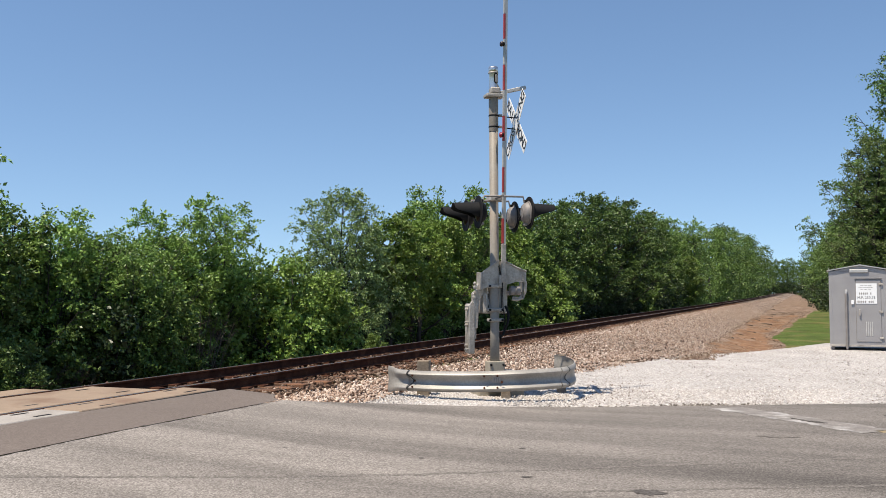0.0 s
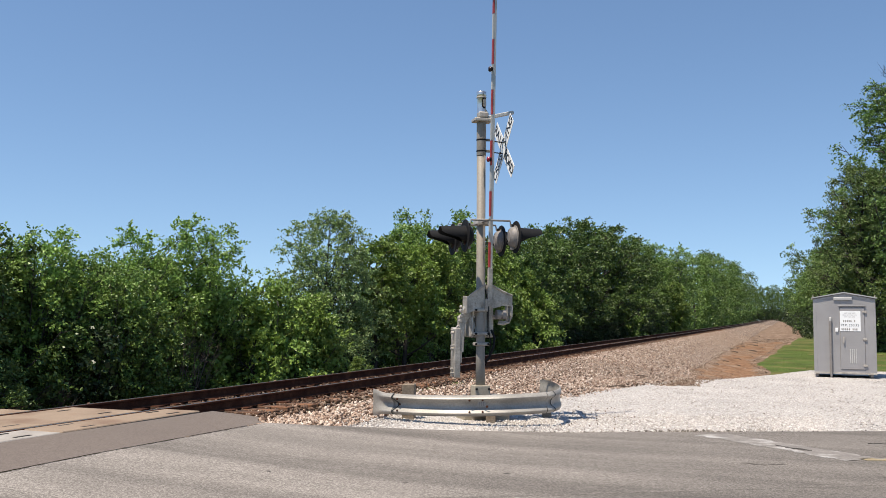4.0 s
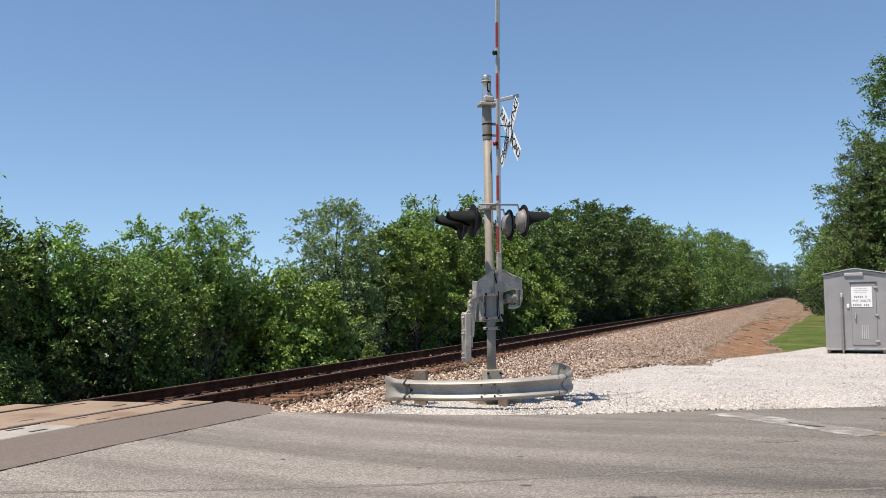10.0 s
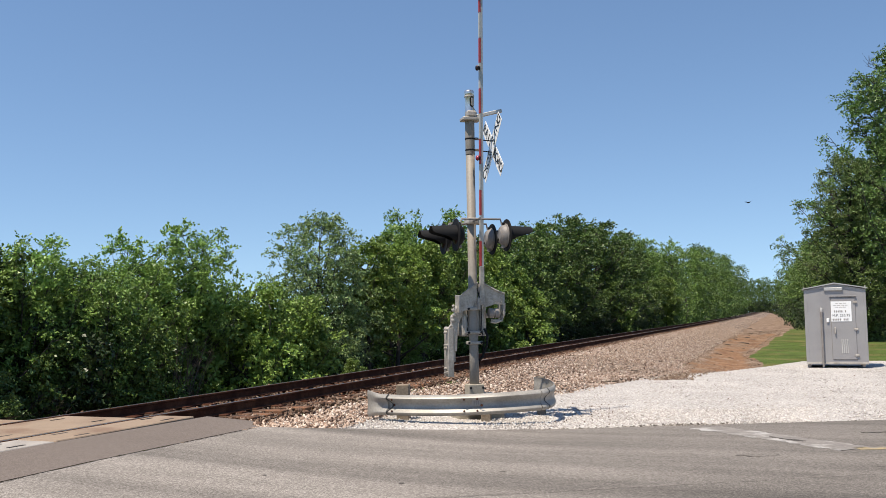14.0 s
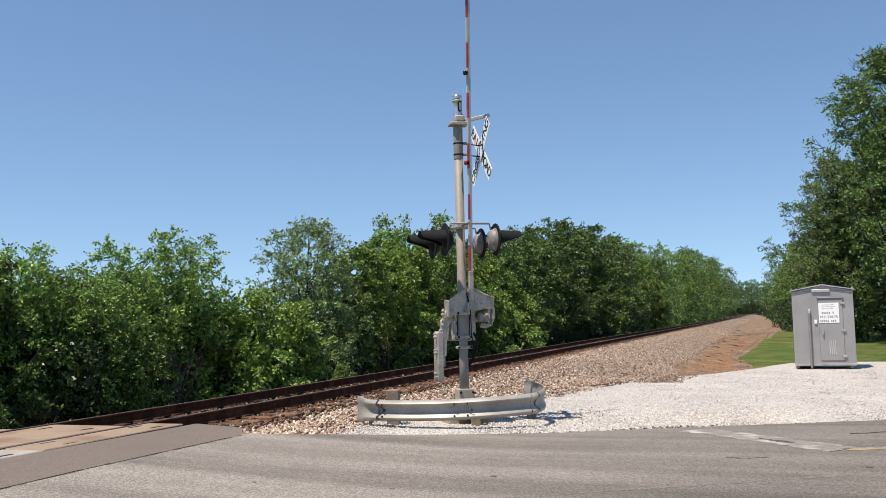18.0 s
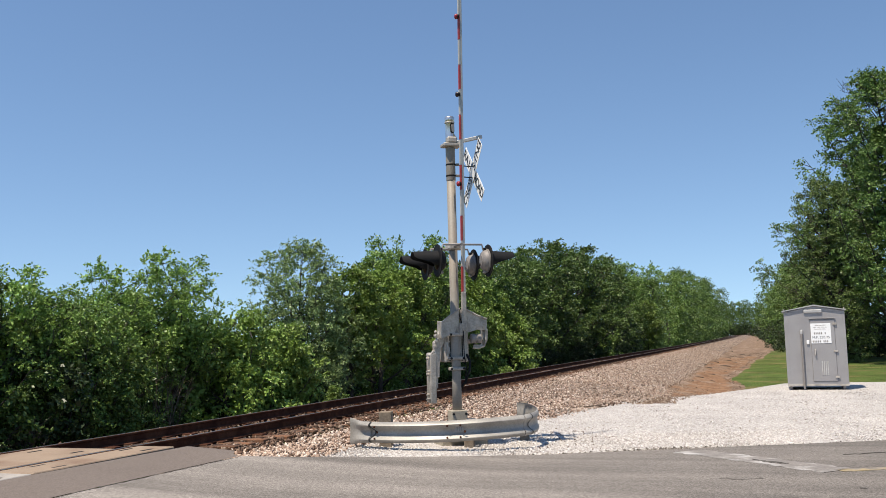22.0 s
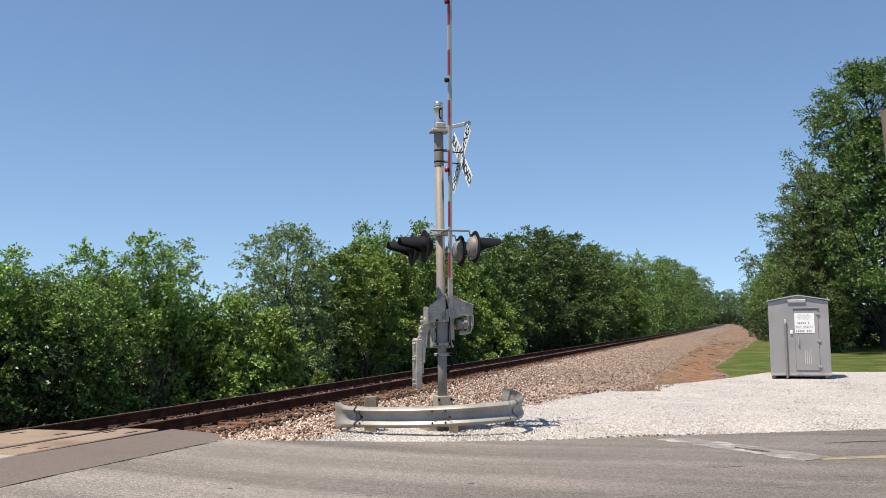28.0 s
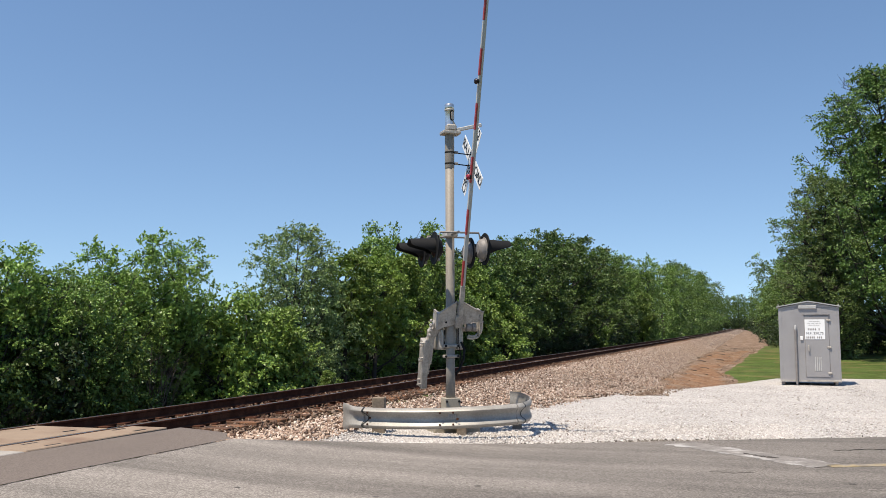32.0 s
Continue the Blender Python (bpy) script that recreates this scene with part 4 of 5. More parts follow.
def bezier(p0, p1, p2, p3, n):
    out = []
    for k in range(n + 1):
        t = k / n
        out.append(tuple((1 - t) ** 3 * a + 3 * (1 - t) ** 2 * t * b + 3 * (1 - t) * t * t * c + t ** 3 * d for a, b, c, d in zip(p0, p1, p2, p3)))
    return out


guard = thing("guard_rail", pose(0, 0, 0), "weathered galvanised guard rail curving round the signal mast", "guard rail")
BZ = 0.28
front = bezier((-5.78, 12.93, BZ), (-5.0, 12.76, BZ - 0.01), (-4.1, 12.86, BZ + 0.03), (-3.44, 13.40, BZ + 0.065), 26)
curl = bezier(front[-1], (-3.30, 13.53, BZ + 0.075), (-3.20, 14.2, BZ + 0.13), (-3.80, 14.40, BZ + 0.15), 16)
part("beam", beam_mesh(front, [1.0] * 20 + [0.97, 0.93, 0.88, 0.83, 0.78, 0.74, 0.7]), M_GUARD, guard, "long W-shaped steel beam")
part("end_beam", beam_mesh([(x + 0.004, y + 0.004, z) for x, y, z in curl], [0.7, 0.68, 0.65, 0.6, 0.56, 0.5, 0.44, 0.38, 0.32, 0.26, 0.2, 0.16, 0.13, 0.1, 0.1, 0.1, 0.1], [1.0] * 9 + [1.03, 1.06, 1.1, 1.13, 1.16, 1.18, 1.2, 1.2]), M_GUARD, guard, "curled end of the beam")
flare = [(-6.12, 13.06, BZ), (-6.06, 13.02, BZ), (-6.0, 12.985, BZ), (-5.92, 12.95, BZ), (-5.82, 12.918, BZ), (-5.70, 12.902, BZ)]
part("end_wing", beam_mesh([(x, y - 0.012, z) for x, y, z in flare], [0.12, 0.1, 0.14, 0.4, 0.85, 1.05], [1.32, 1.28, 1.2, 1.1, 1.03, 1.02]), M_GUARD, guard, "flared flat end piece")
for x, y, z in ((-5.58, 13.2, 0.57), (-4.3, 13.42, 0.36), (-3.72, 14.55, 0.62)):
    p = part("post", box(-0.1 if x < -5 else -0.075, 0.1 if x < -5 else 0.075, -0.075, 0.075, -0.3, z, 0.012), M_POST, guard, "weathered guard rail post")
    p.matrix_local = pose(x, y, 0, 0, 0, 12)
for x, y, z in ((-5.6, 13.0, 0.28), (-4.2, 13.0, 0.3)):
    b = part("beam_bolt", turned([(0.02, 0), (0.018, 0.012)], 8, m=pose(0, 0, 0, 90)), M_RUST, guard)
    b.location = (x, y - 0.1, z)
# dark scalloped seams where the pieces overlap
def seam_mesh(a, d, notch, squash, lift):
    """A thin band over the beam's waves at a, bulging by notch along d in the valley."""
    out = Vector((d.y, -d.x, 0))
    bm = bmesh.new()
    rows = []
    for q, h in WBEAM:
        at = a + d * notch * math.exp(-(h / 0.06) ** 2) + out * (q * squash + lift)
        rows.append([bm.verts.new(at + d * w + out * push + Vector((0, 0, h * 1.02))) for w, push in ((-0.011, -0.004), (-0.008, 0.0), (0.008, 0.0), (0.011, -0.004))])
    for p, q in zip(rows, rows[1:]):
        for k in range(3):
            bm.faces.new((p[k], p[k + 1], q[k + 1], q[k]))
    return bm


for row, i, notch, squash, lift in ((front, 1, 0.085, 1.0, 0.018), (curl, 3, -0.07, 0.66, 0.004)):
    a, b = Vector(row[i]), Vector(row[i + 1])
    part("lap_seam", seam_mesh(a, (b - a).normalized(), notch, squash, lift), M_BLACK, guard, "dark lapped seam")
for i, qs in ((14, (0.085, -0.085)), (16, (0.085, -0.085)), (2, (0.085, -0.085))):
    a, b = Vector(front[i]), Vector(front[i + 1])
    d = (b - a).normalized()
    for q in qs:
        s = part("splice_bolt", turned([(0.016, 0), (0.014, 0.012), (0.004, 0.016)], 8), M_RUST, guard, "rusty splice bolt")
        s.matrix_local = Matrix.Translation(a + Vector((d.y, -d.x, 0)) * (0.082 if q else 0.006) + Vector((0, 0, q))) @ Matrix((( d.x, 0, d.y, 0), (d.y, 0, -d.x, 0), (0, 1, 0, 0), (0, 0, 0, 1)))
a, b = Vector(front[15]), Vector(front[16])
d = (b - a).normalized()
decal = part("decal", box(-0.06, 0.06, -0.003, 0.003, -0.045, 0.045), M_GUARD, guard, "small grey decal with dark bars")
decal.matrix_local = pose(0, 0, 0) @ Matrix.Translation(a + Vector((d.y, -d.x, 0)) * 0.034 + Vector((0, 0, 0.03)) + d * 0.08) @ Matrix.Rotation(math.atan2(d.y, d.x), 4, "Z")
for x in (-0.03, 0.0, 0.03):
    part("decal_bar", box(x - 0.009, x + 0.009, -0.006, 0.0, -0.03, 0.03), M_SIGNAL_GREY, decal)

# ---- grey equipment house ----
house = thing("equipment_house", pose(0.725, 29.0, 0.0, 0, 0, -1.2) @ Matrix.Diagonal((0.93, 0.93, 0.93, 1)), "grey aluminium railway signal equipment house on white gravel", "equipment cabin")


def hp(name, bm, material, label="", parent=None):
    return part(name, bm, material, parent or house, label)


X0, X1, D, H = -0.07, 1.715, 1.7, 2.42
XM = (X0 + X1) / 2
hp("body", box(X0, X1, 0, D, 0.06, H, 0.01), M_BUNGALOW, "flat grey aluminium walls")
hp("corner_trim", box(X0 - 0.006, X0 + 0.09, -0.006, 0.1, 0.1, H - 0.01, 0.004), M_BUNGALOW)
hp("corner_trim", box(X1 - 0.06, X1 + 0.006, -0.006, 0.1, 0.1, H - 0.01, 0.004), M_BUNGALOW)
hp("base_trim", box(X0 - 0.004, X1 + 0.004, -0.012, 0.05, 0.06, 0.12, 0.004), M_GALV, "thin base rail")
for s in (X0 + 0.04, X1 - 0.18):
    hp("skid", box(s, s + 0.09, 0.03, D, -0.02, 0.07, 0.01), M_SIGNAL_GREY, "steel skid")
roof = hp("roof", slab([(X0 - 0.06, H), (XM, H + 0.17), (X1 + 0.06, H), (X1 + 0.06, H + 0.03), (XM, H + 0.205), (X0 - 0.06, H + 0.03)], -D - 0.06, 0.06, m=pose(0, 0, 0, 90)), M_ALU, "shallow gabled metal roof")
hp("gable", slab([(X0, H - 0.02), (X1, H - 0.02), (XM, H + 0.165)], -0.02, 0.0, m=pose(0, 0, 0, 90)), M_BUNGALOW)
for s in (X0, X1):
    hp("lifting_eye", tube([(s, 0.1, H + 0.03), (s, 0.1, H + 0.1)], 0.02, 6), M_GALV)
hp("vent_hood", box(0.52, 1.06, -0.05, 0.0, H - 0.05, H + 0.05, 0.015), M_ALU, "long vent hood over the door")
door = hp("door", box(0.70, 1.40, -0.02, 0.0, 0.22, 2.14, 0.006), M_BUNGALOW, "flush grey metal door")
for x0, x1, z0, z1 in ((0.688, 0.70, 0.21, 2.15), (1.40, 1.412, 0.21, 2.15), (0.70, 1.40, 2.14, 2.152), (0.70, 1.40, 0.208, 0.22)):
    hp("door_gap", box(x0, x1, -0.004, 0.004, z0, z1), M_SIGNAL_GREY, "dark gap round the door")
hp("drip_rail", box(0.66, 1.44, -0.05, 0.0, 2.18, 2.2, 0.004), M_BUNGALOW)
for z in (0.34, 1.15, 2.0):
    hp("hinge", box(1.34, 1.46, -0.045, -0.01, z - 0.03, z + 0.03, 0.008), M_GALV, parent=door)
hp("handle", box(0.78, 0.82, -0.08, -0.02, 1.02, 1.22, 0.01), M_GALV, "door handle", parent=door)
for i in range(4):
    hp("louvre", box(0.965 + i * 0.055, 0.995 + i * 0.055, -0.032, -0.018, 0.40, 0.84, 0.006), M_DULL_WHITE, "pale vertical louvre", parent=door)
hp("conduit", tube([(0.42, -0.05, -0.02), (0.42, -0.05, 1.72)], 0.035, 10), M_SIGNAL_GREY, "grey riser pipe")
hp("conduit_cap", box(0.38, 0.46, -0.09, 0.0, 1.70, 1.84, 0.025, segs=2), M_DULL_WHITE, "small white pipe cap")
hp("outlet_box", box(0.56, 0.64, -0.04, 0.0, 1.38, 1.5, 0.008), M_WHITE, "small white outlet box")
plate = hp("notice", box(0.70, 1.29, -0.03, -0.021, 1.40, 2.03), M_WHITE, "white notice with black lines of text")


def note(text, z, size):
    wide = [size * {".": 0.26, " ": 0.26, "M": 0.72}.get(ch, 0.53) for ch in text]
    for k, ch in enumerate(text):
        if ch != " ":
            me = lettering(ch, size, 0.001)
            me.materials.append(M_BLACK)
            ob = hp("letter", me, M_BLACK, parent=plate)
            ob.matrix_local = pose(0.995 - sum(wide) / 2 + sum(wide[:k]) + wide[k] / 2, -0.032, z, 90)


def bar(x0, x1, z, h):
    hp("text_bar", box(x0, x1, -0.033, -0.029, z - h / 2, z + h / 2), M_SIGNAL_GREY, parent=plate)


note("M.P. 250.75", 1.585, 0.104)
for z, x0, x1, h in ((1.965, 0.83, 1.16, 0.022), (1.905, 0.78, 1.21, 0.022), (1.845, 0.82, 1.16, 0.022), (1.715, 0.79, 1.20, 0.062), (1.46, 0.74, 1.25, 0.062)):
    # one bar a letter, with a space between the words
    step = h * 0.85
    for k in range(int((x1 - x0) / step)):
        if k % 6 != 5:
            bar(x0 + k * step, x0 + (k + 0.55) * step, z, h)

# ---- leaning wooden pole by the road ----
pole = thing("utility_pole", pose(2.90, 17.83, -0.1), "leaning weathered wooden pole beside the road", "pole")
part("shaft", tube([(0, 0, -0.4), (-0.02, 0, 0.1), (-0.30, 0, 5.5)], [0.15, 0.15, 0.13], 14), M_POLE, pole, "weathered brown wooden shaft")
part("service_box", box(0.0, 0.16, -0.09, 0.07, 4.95, 5.3, 0.015, m=pose(-0.17, -0.1, 0)), M_BUNGALOW, pole, "small grey box near the pole top")
part("service_pipe", tube([(-0.08, -0.17, 5.0), (0.04, -0.17, 2.6), (0.16, -0.17, 0.15)], 0.025, 8), M_GALV, pole, "grey service pipe")

# ---- a small dark bird ----
bird = thing("bird", pose(-26, 70, 2.0), "small dark bird flying over the trees", "bird")
part("body", turned([(0.004, -0.13), (0.028, -0.06), (0.035, 0.02), (0.024, 0.08), (0.02, 0.10), (0.004, 0.125)], 10, m=Matrix.Rotation(radians(90), 4, "Y")), M_SIGNAL_BLACK, bird)
part("tail", slab([(-0.10, -0.012), (-0.20, -0.04), (-0.20, 0.04), (-0.10, 0.012)], -0.003, 0.003), M_SIGNAL_BLACK, bird)
wing_a = part("wing", slab([(0.05, 0.0), (0.04, 0.14), (-0.01, 0.25), (-0.03, 0.12), (-0.05, 0.0)], -0.003, 0.003, m=Matrix.Rotation(radians(-90), 4, "Z")), M_SIGNAL_BLACK, bird)
wing_b = part("wing", slab([(0.05, 0.0), (0.04, -0.14), (-0.01, -0.25), (-0.03, -0.12), (-0.05, 0.0)], -0.003, 0.003, m=Matrix.Rotation(radians(-90), 4, "Z")), M_SIGNAL_BLACK, bird)
# ---- trees and bushes ----
def tubes(paths, radii, sides):
    """Many tapering tubes at once: paths (n, k, 3), radii (n, k)."""
    n, k = radii.shape
    way = np.gradient(paths, axis=1)
    way /= np.linalg.norm(way, axis=2)[..., None] + 1e-9
    u = np.cross(way, np.array([0.37, 0.61, 0.23]))
    u /= np.linalg.norm(u, axis=2)[..., None] + 1e-9
    w = np.cross(way, u)
    a = np.arange(sides) * 2 * math.pi / sides
    v = paths[:, :, None] + radii[:, :, None, None] * (np.cos(a)[:, None] * u[:, :, None] + np.sin(a)[:, None] * w[:, :, None])
    i = (np.arange(n)[:, None, None] * k + np.arange(k - 1)[None, :, None]) * sides
    j, jn = np.arange(sides), (np.arange(sides) + 1) % sides
    q = np.stack([i + j, i + jn, i + sides + jn, i + sides + j], -1).reshape(-1, 4)
    return v.reshape(-1, 3), q


def unit(v):
    return v / (np.linalg.norm(v, axis=-1)[..., None] + 1e-9)


CROWNS = {
    "round": ((0, 0.15, 0.4, 0.7, 0.9, 1), (0.45, 0.8, 1.0, 0.85, 0.5, 0.12)),
    "oval": ((0, 0.15, 0.45, 0.75, 0.92, 1), (0.35, 0.75, 1.0, 0.92, 0.6, 0.2)),
    "cone": ((0, 0.12, 0.35, 0.65, 0.85, 1), (0.7, 0.9, 1.0, 0.8, 0.48, 0.1)),
    "vase": ((0, 0.2, 0.5, 0.8, 0.95, 1), (0.4, 0.6, 0.85, 1.0, 0.85, 0.5)),
    "bush": ((0, 0.12, 0.4, 0.75, 1), (0.8, 1.0, 0.95, 0.7, 0.25)),
}


def tree_meshes(seed, h, r, counts, leaf, material, crown="round", base=0.12, rise=0.7, stems=1, twig=0.34, lobes=0.22, droop=0.2, core=0.22, trunk=0.018, wood=True, level=0.5, flat=0.5):
    """A tree grown limb by branch by twig by leaf; counts: limbs, branches on each, twigs on each, leaves on each."""
    rs = np.random.RandomState(seed)
    limbs, branches, twigs, leaves = counts
    up = np.array([0, 0, 1.0])
    # stems
    foot = rs.normal(size=(stems, 3)) * np.array([0.12, 0.12, 0]) * r * (stems > 1)
    head = foot * 2.4 + rs.normal(size=(stems, 3)) * np.array([0.06, 0.06, 0]) * r + up * h * (0.93 if stems == 1 else 0.72)
    k = np.linspace(0, 1, 7)
    stem = foot[:, None] * (1 - k)[None, :, None] + head[:, None] * k[None, :, None]
    stem[:, 1:-1] += rs.normal(size=(stems, 5, 3)) * np.array([0.014, 0.014, 0]) * h
    stem[:, 0, 2] = -0.3
    # limbs, out to an uneven crown
    i = np.arange(limbs)
    ft = base + (1 - base) * ((i + rs.uniform(0, 1, limbs)) / limbs) ** 0.85
    az = i * 2.39996 + rs.normal(size=limbs) * 0.35
    p1, p2 = rs.uniform(0, 6.28, 2)
    rad = r * np.interp(ft, *CROWNS[crown]) * rs.uniform(0.6, 1.08, limbs) * (1 + lobes * np.sin(2 * az + p1) + 0.7 * lobes * np.sin(3 * az + 6 * ft + p2))
    tip = np.stack([rad * np.cos(az), rad * np.sin(az), h * ft], 1)
    z0 = np.clip(h * ft - rise * rad - 0.06 * h, 0.06 * h, 0.9 * h)
    own = i % stems
    f = np.clip(z0 / head[own, 2], 0, 0.97)[:, None]
    start = foot[own] * (1 - f) + head[own] * f
    start[:, 2] = z0
    bend = start + (tip - start) * np.array([0.62, 0.62, 0.34])
    long = np.linalg.norm(tip - start, axis=1)

    def along(li, t):
        t = t[:, None]
        return (1 - t) ** 2 * start[li] + 2 * t * (1 - t) * bend[li] + t * t * tip[li], unit((1 - t) * (bend[li] - start[li]) + t * (tip[li] - bend[li]))

    def fork(way, spread, lift):
        side = unit(np.cross(way, rs.normal(size=way.shape)))
        return unit(way * 0.75 + side * spread + up * lift)

    li = np.repeat(i, branches)
    t = rs.uniform(0.1, 1.0, len(li)) ** 0.45
    bp, tan = along(li, t)
    bd = unit(fork(tan, 0.8, 0.16) * np.array([1, 1, flat + 0.2]))
    bl = (0.22 * r + 0.2 * long[li] * (1.1 - t)) * rs.uniform(0.55, 1.2, len(li)) * min(1, 4.6 / r)
    bi = np.repeat(np.arange(len(li)), twigs)
    t = rs.uniform(0.3, 1.05, len(bi))
    tp = bp[bi] + bd[bi] * (bl[bi] * t)[:, None] - up * (droop * bl[bi] * t * t)[:, None]
    td = unit(fork(bd[bi], 0.85, 0.03) * np.array([1, 1, flat]))
    tl = twig * rs.uniform(0.5, 1.35, len(bi))
    wi = np.repeat(np.arange(len(bi)), leaves)
    n = len(wi)
    t = rs.uniform(0.05, 1.1, n)
    p = tp[wi] + td[wi] * (tl[wi] * t)[:, None] - up * (droop * 1.2 * tl[wi] * t * t)[:, None]

    def blades(p, grow, size):
        n = len(p)
        ax = unit(grow * 0.6 + rs.normal(size=(n, 3)) * 0.55 - up * 0.15)
        nrm = up * level + rs.normal(size=(n, 3)) * 0.45
        nrm = unit(nrm - ax * (nrm * ax).sum(1)[:, None])
        b = np.cross(nrm, ax)
        L = (size * rs.uniform(0.6, 1.3, n))[:, None]
        return np.stack([p, p + ax * L * 0.45 + b * L * 0.3 + nrm * L * 0.07, p + ax * L - nrm * L * 0.08, p + ax * L * 0.45 - b * L * 0.3 + nrm * L * 0.07], 1).reshape(-1, 3)

    v = blades(p, td[wi], leaf)
    # broader leaves added deep in the crown to block light and darken its hollows
    inner = rs.choice(n, int(n * core), replace=False)
    v = np.concatenate([v, blades(p[inner] * np.array([0.6, 0.6, 0.8]), td[wi[inner]], leaf * 1.7)])
    crown_me = quads_mesh("crown", v, np.arange(len(v)).reshape(-1, 4), material)
    thick = h * trunk
    vs, qs = tubes(stem, np.tile(thick * (1.15 - 0.95 * k), (stems, 1)) * (1 if stems == 1 else 0.6), 8)
    if wood:
        s = np.linspace(0, 1, 5)
        path = np.stack([along(i, np.full(limbs, t))[0] for t in s], 1)
        v2, q2 = tubes(path, np.tile(thick * 0.42 * (1.05 - 0.85 * s), (limbs, 1)) * (long / long.max())[:, None] ** 0.5, 5)
        path = np.stack([bp, bp + bd * bl[:, None] - up * (droop * bl)[:, None]], 1)
        v3, q3 = tubes(path, np.tile(thick * np.array([0.14, 0.03]), (len(bp), 1)), 3)
        qs = np.concatenate([qs, q2 + len(vs), q3 + len(vs) + len(v2)])
        vs = np.concatenate([vs, v2, v3])
    return quads_mesh("trunk", vs, qs, M_BARK), crown_me


def tree(kind, m, label, group, **k):
    t = thing(kind, m, label, "tree" if "tree" in kind else "bush", group)
    wood, crown = tree_meshes(**k)
    part("trunk", wood, None, t)
    part("crown", crown, None, t)
    return t


def place(model, x, y, s, sz=1.0, turn=None, z=None):
    zz = float(terrain(x, y)) - 0.05 if z is None else z
    k = 1 / model.scale[0]
    return copy_thing(model, pose(x, y, zz, 0, 0, random.uniform(0, 360) if turn is None else turn) @ Matrix.Diagonal((s * k, s * k, s * sz * k, 1)))


WOODS = "trees and bushes along the track"
FAR_TREES = "tall trees beyond the gravel pad"
t_vase = tree("broadleaf_tree", pose(-15.0, 20.0, -1.05, 0, 0, 35) @ Matrix.Diagonal((0.96, 0.96, 0.96, 1)), "ragged tree with upright leafy sprays behind the track", WOODS, seed=11, h=5.3, r=1.75, counts=(54, 7, 9, 8), leaf=0.088, material=M_LEAF_A, crown="vase", flat=0.7, rise=1.1, lobes=0.16, base=0.27, stems=2, twig=0.28, core=0.16, trunk=0.012)
tree("broadleaf_tree", pose(-15.0, 28.2, -1.05), "airy oval grey-green tree with fine leaves behind the track", WOODS, seed=7, h=6.2, r=1.9, counts=(64, 10, 7, 8), leaf=0.08, material=M_LEAF_D, crown="oval", rise=1.0, lobes=0.1, base=0.14, twig=0.26, core=0.04, trunk=0.009)
t_round = tree("broadleaf_tree", pose(-15.3, 35.0, -1.05, 0, 0, 40), "bushy mid-green broadleaf tree behind the track", WOODS, seed=3, h=6.2, r=1.85, counts=(24, 7, 12, 7), leaf=0.111, material=M_LEAF_A, base=0.08)
t_dark = tree("broadleaf_tree", pose(-15.6, 44.3, -1.05), "dark green dense tree behind the track", WOODS, seed=15, h=7.0, r=2.4, counts=(28, 7, 11, 7), leaf=0.142, material=M_LEAF_C, base=0.06, twig=0.42)
t_low = tree("broadleaf_tree", pose(-15.9, 13.0, -1.05) @ Matrix.Diagonal((0.55, 0.55, 0.55, 1)), "low dark green tree under the taller ones behind the track", WOODS, seed=16, h=7.0, r=2.5, counts=(20, 6, 9, 7), leaf=0.17, material=M_LEAF_C, base=0.06, twig=0.45)
t_yellow = tree("broadleaf_tree", pose(-14.5, 31.2, -1.05), "yellow-green leafy tree behind the track", WOODS, seed=5, h=5.5, r=1.7, counts=(22, 7, 12, 7), leaf=0.111, material=M_LEAF_G, base=0.45)
b_bright = tree("bush", pose(-13.5, 21.5, -0.95) @ Matrix.Diagonal((1.12, 1.12, 1.12, 1)), "bright green leafy bush beside the track", WOODS, seed=21, h=3.2, r=1.3, counts=(20, 8, 10, 7), leaf=0.095, material=M_LEAF_B, crown="bush", base=0.04, stems=5, rise=0.9, twig=0.3)
b_mid = tree("bush", pose(-14.3, 17.2, -0.95), "deep green tangled bush beside the track", WOODS, seed=25, h=2.9, r=1.4, counts=(16, 7, 9, 7), leaf=0.095, material=M_LEAF_C, crown="bush", base=0.04, stems=4, rise=0.6, twig=0.32)
b_dark = tree("bush", pose(-14.4, 15.6, -0.95), "low bush beside the track with shade put into its leaf colour", WOODS, seed=29, h=2.8, r=1.5, counts=(12, 8, 6, 6), leaf=0.115, material=M_LEAF_E, crown="bush", base=0.04, stems=4, rise=0.6, twig=0.34)
k_round = tree("broadleaf_tree", pose(-16.3, 86.0, -1.05) @ Matrix.Diagonal((1.25, 1.25, 1.25, 1)), "rounded mid-green tree behind the track", WOODS, seed=17, h=9.0, r=3.3, counts=(24, 6, 14, 7), leaf=0.165, flat=0.4, material=M_LEAF_K, base=0.12, twig=0.55)
k_dark = tree("broadleaf_tree", pose(-16.3, 72.0, -1.05) @ Matrix.Diagonal((1.16, 1.16, 1.16, 1)), "dark green rounded tree behind the track", WOODS, seed=19, h=9.0, r=3.4, counts=(24, 6, 14, 7), leaf=0.165, flat=0.4, material=M_LEAF_C, base=0.28, twig=0.55)
f_round = tree("broadleaf_tree", pose(-17.4, 152, -1.05), "distant broadleaf tree beside the track", "distant woods", seed=31, h=12.0, r=4.4, counts=(26, 7, 7, 5), leaf=0.25, material=M_LEAF_K, base=0.04, twig=0.8, wood=False)
f_dark = tree("broadleaf_tree", pose(-17.6, 141, -1.05), "distant dark green tree beside the track", "distant woods", seed=33, h=12.0, r=4.6, counts=(26, 7, 7, 5), leaf=0.25, material=M_LEAF_C, base=0.04, twig=0.8, wood=False)
rt = random.Random(4)
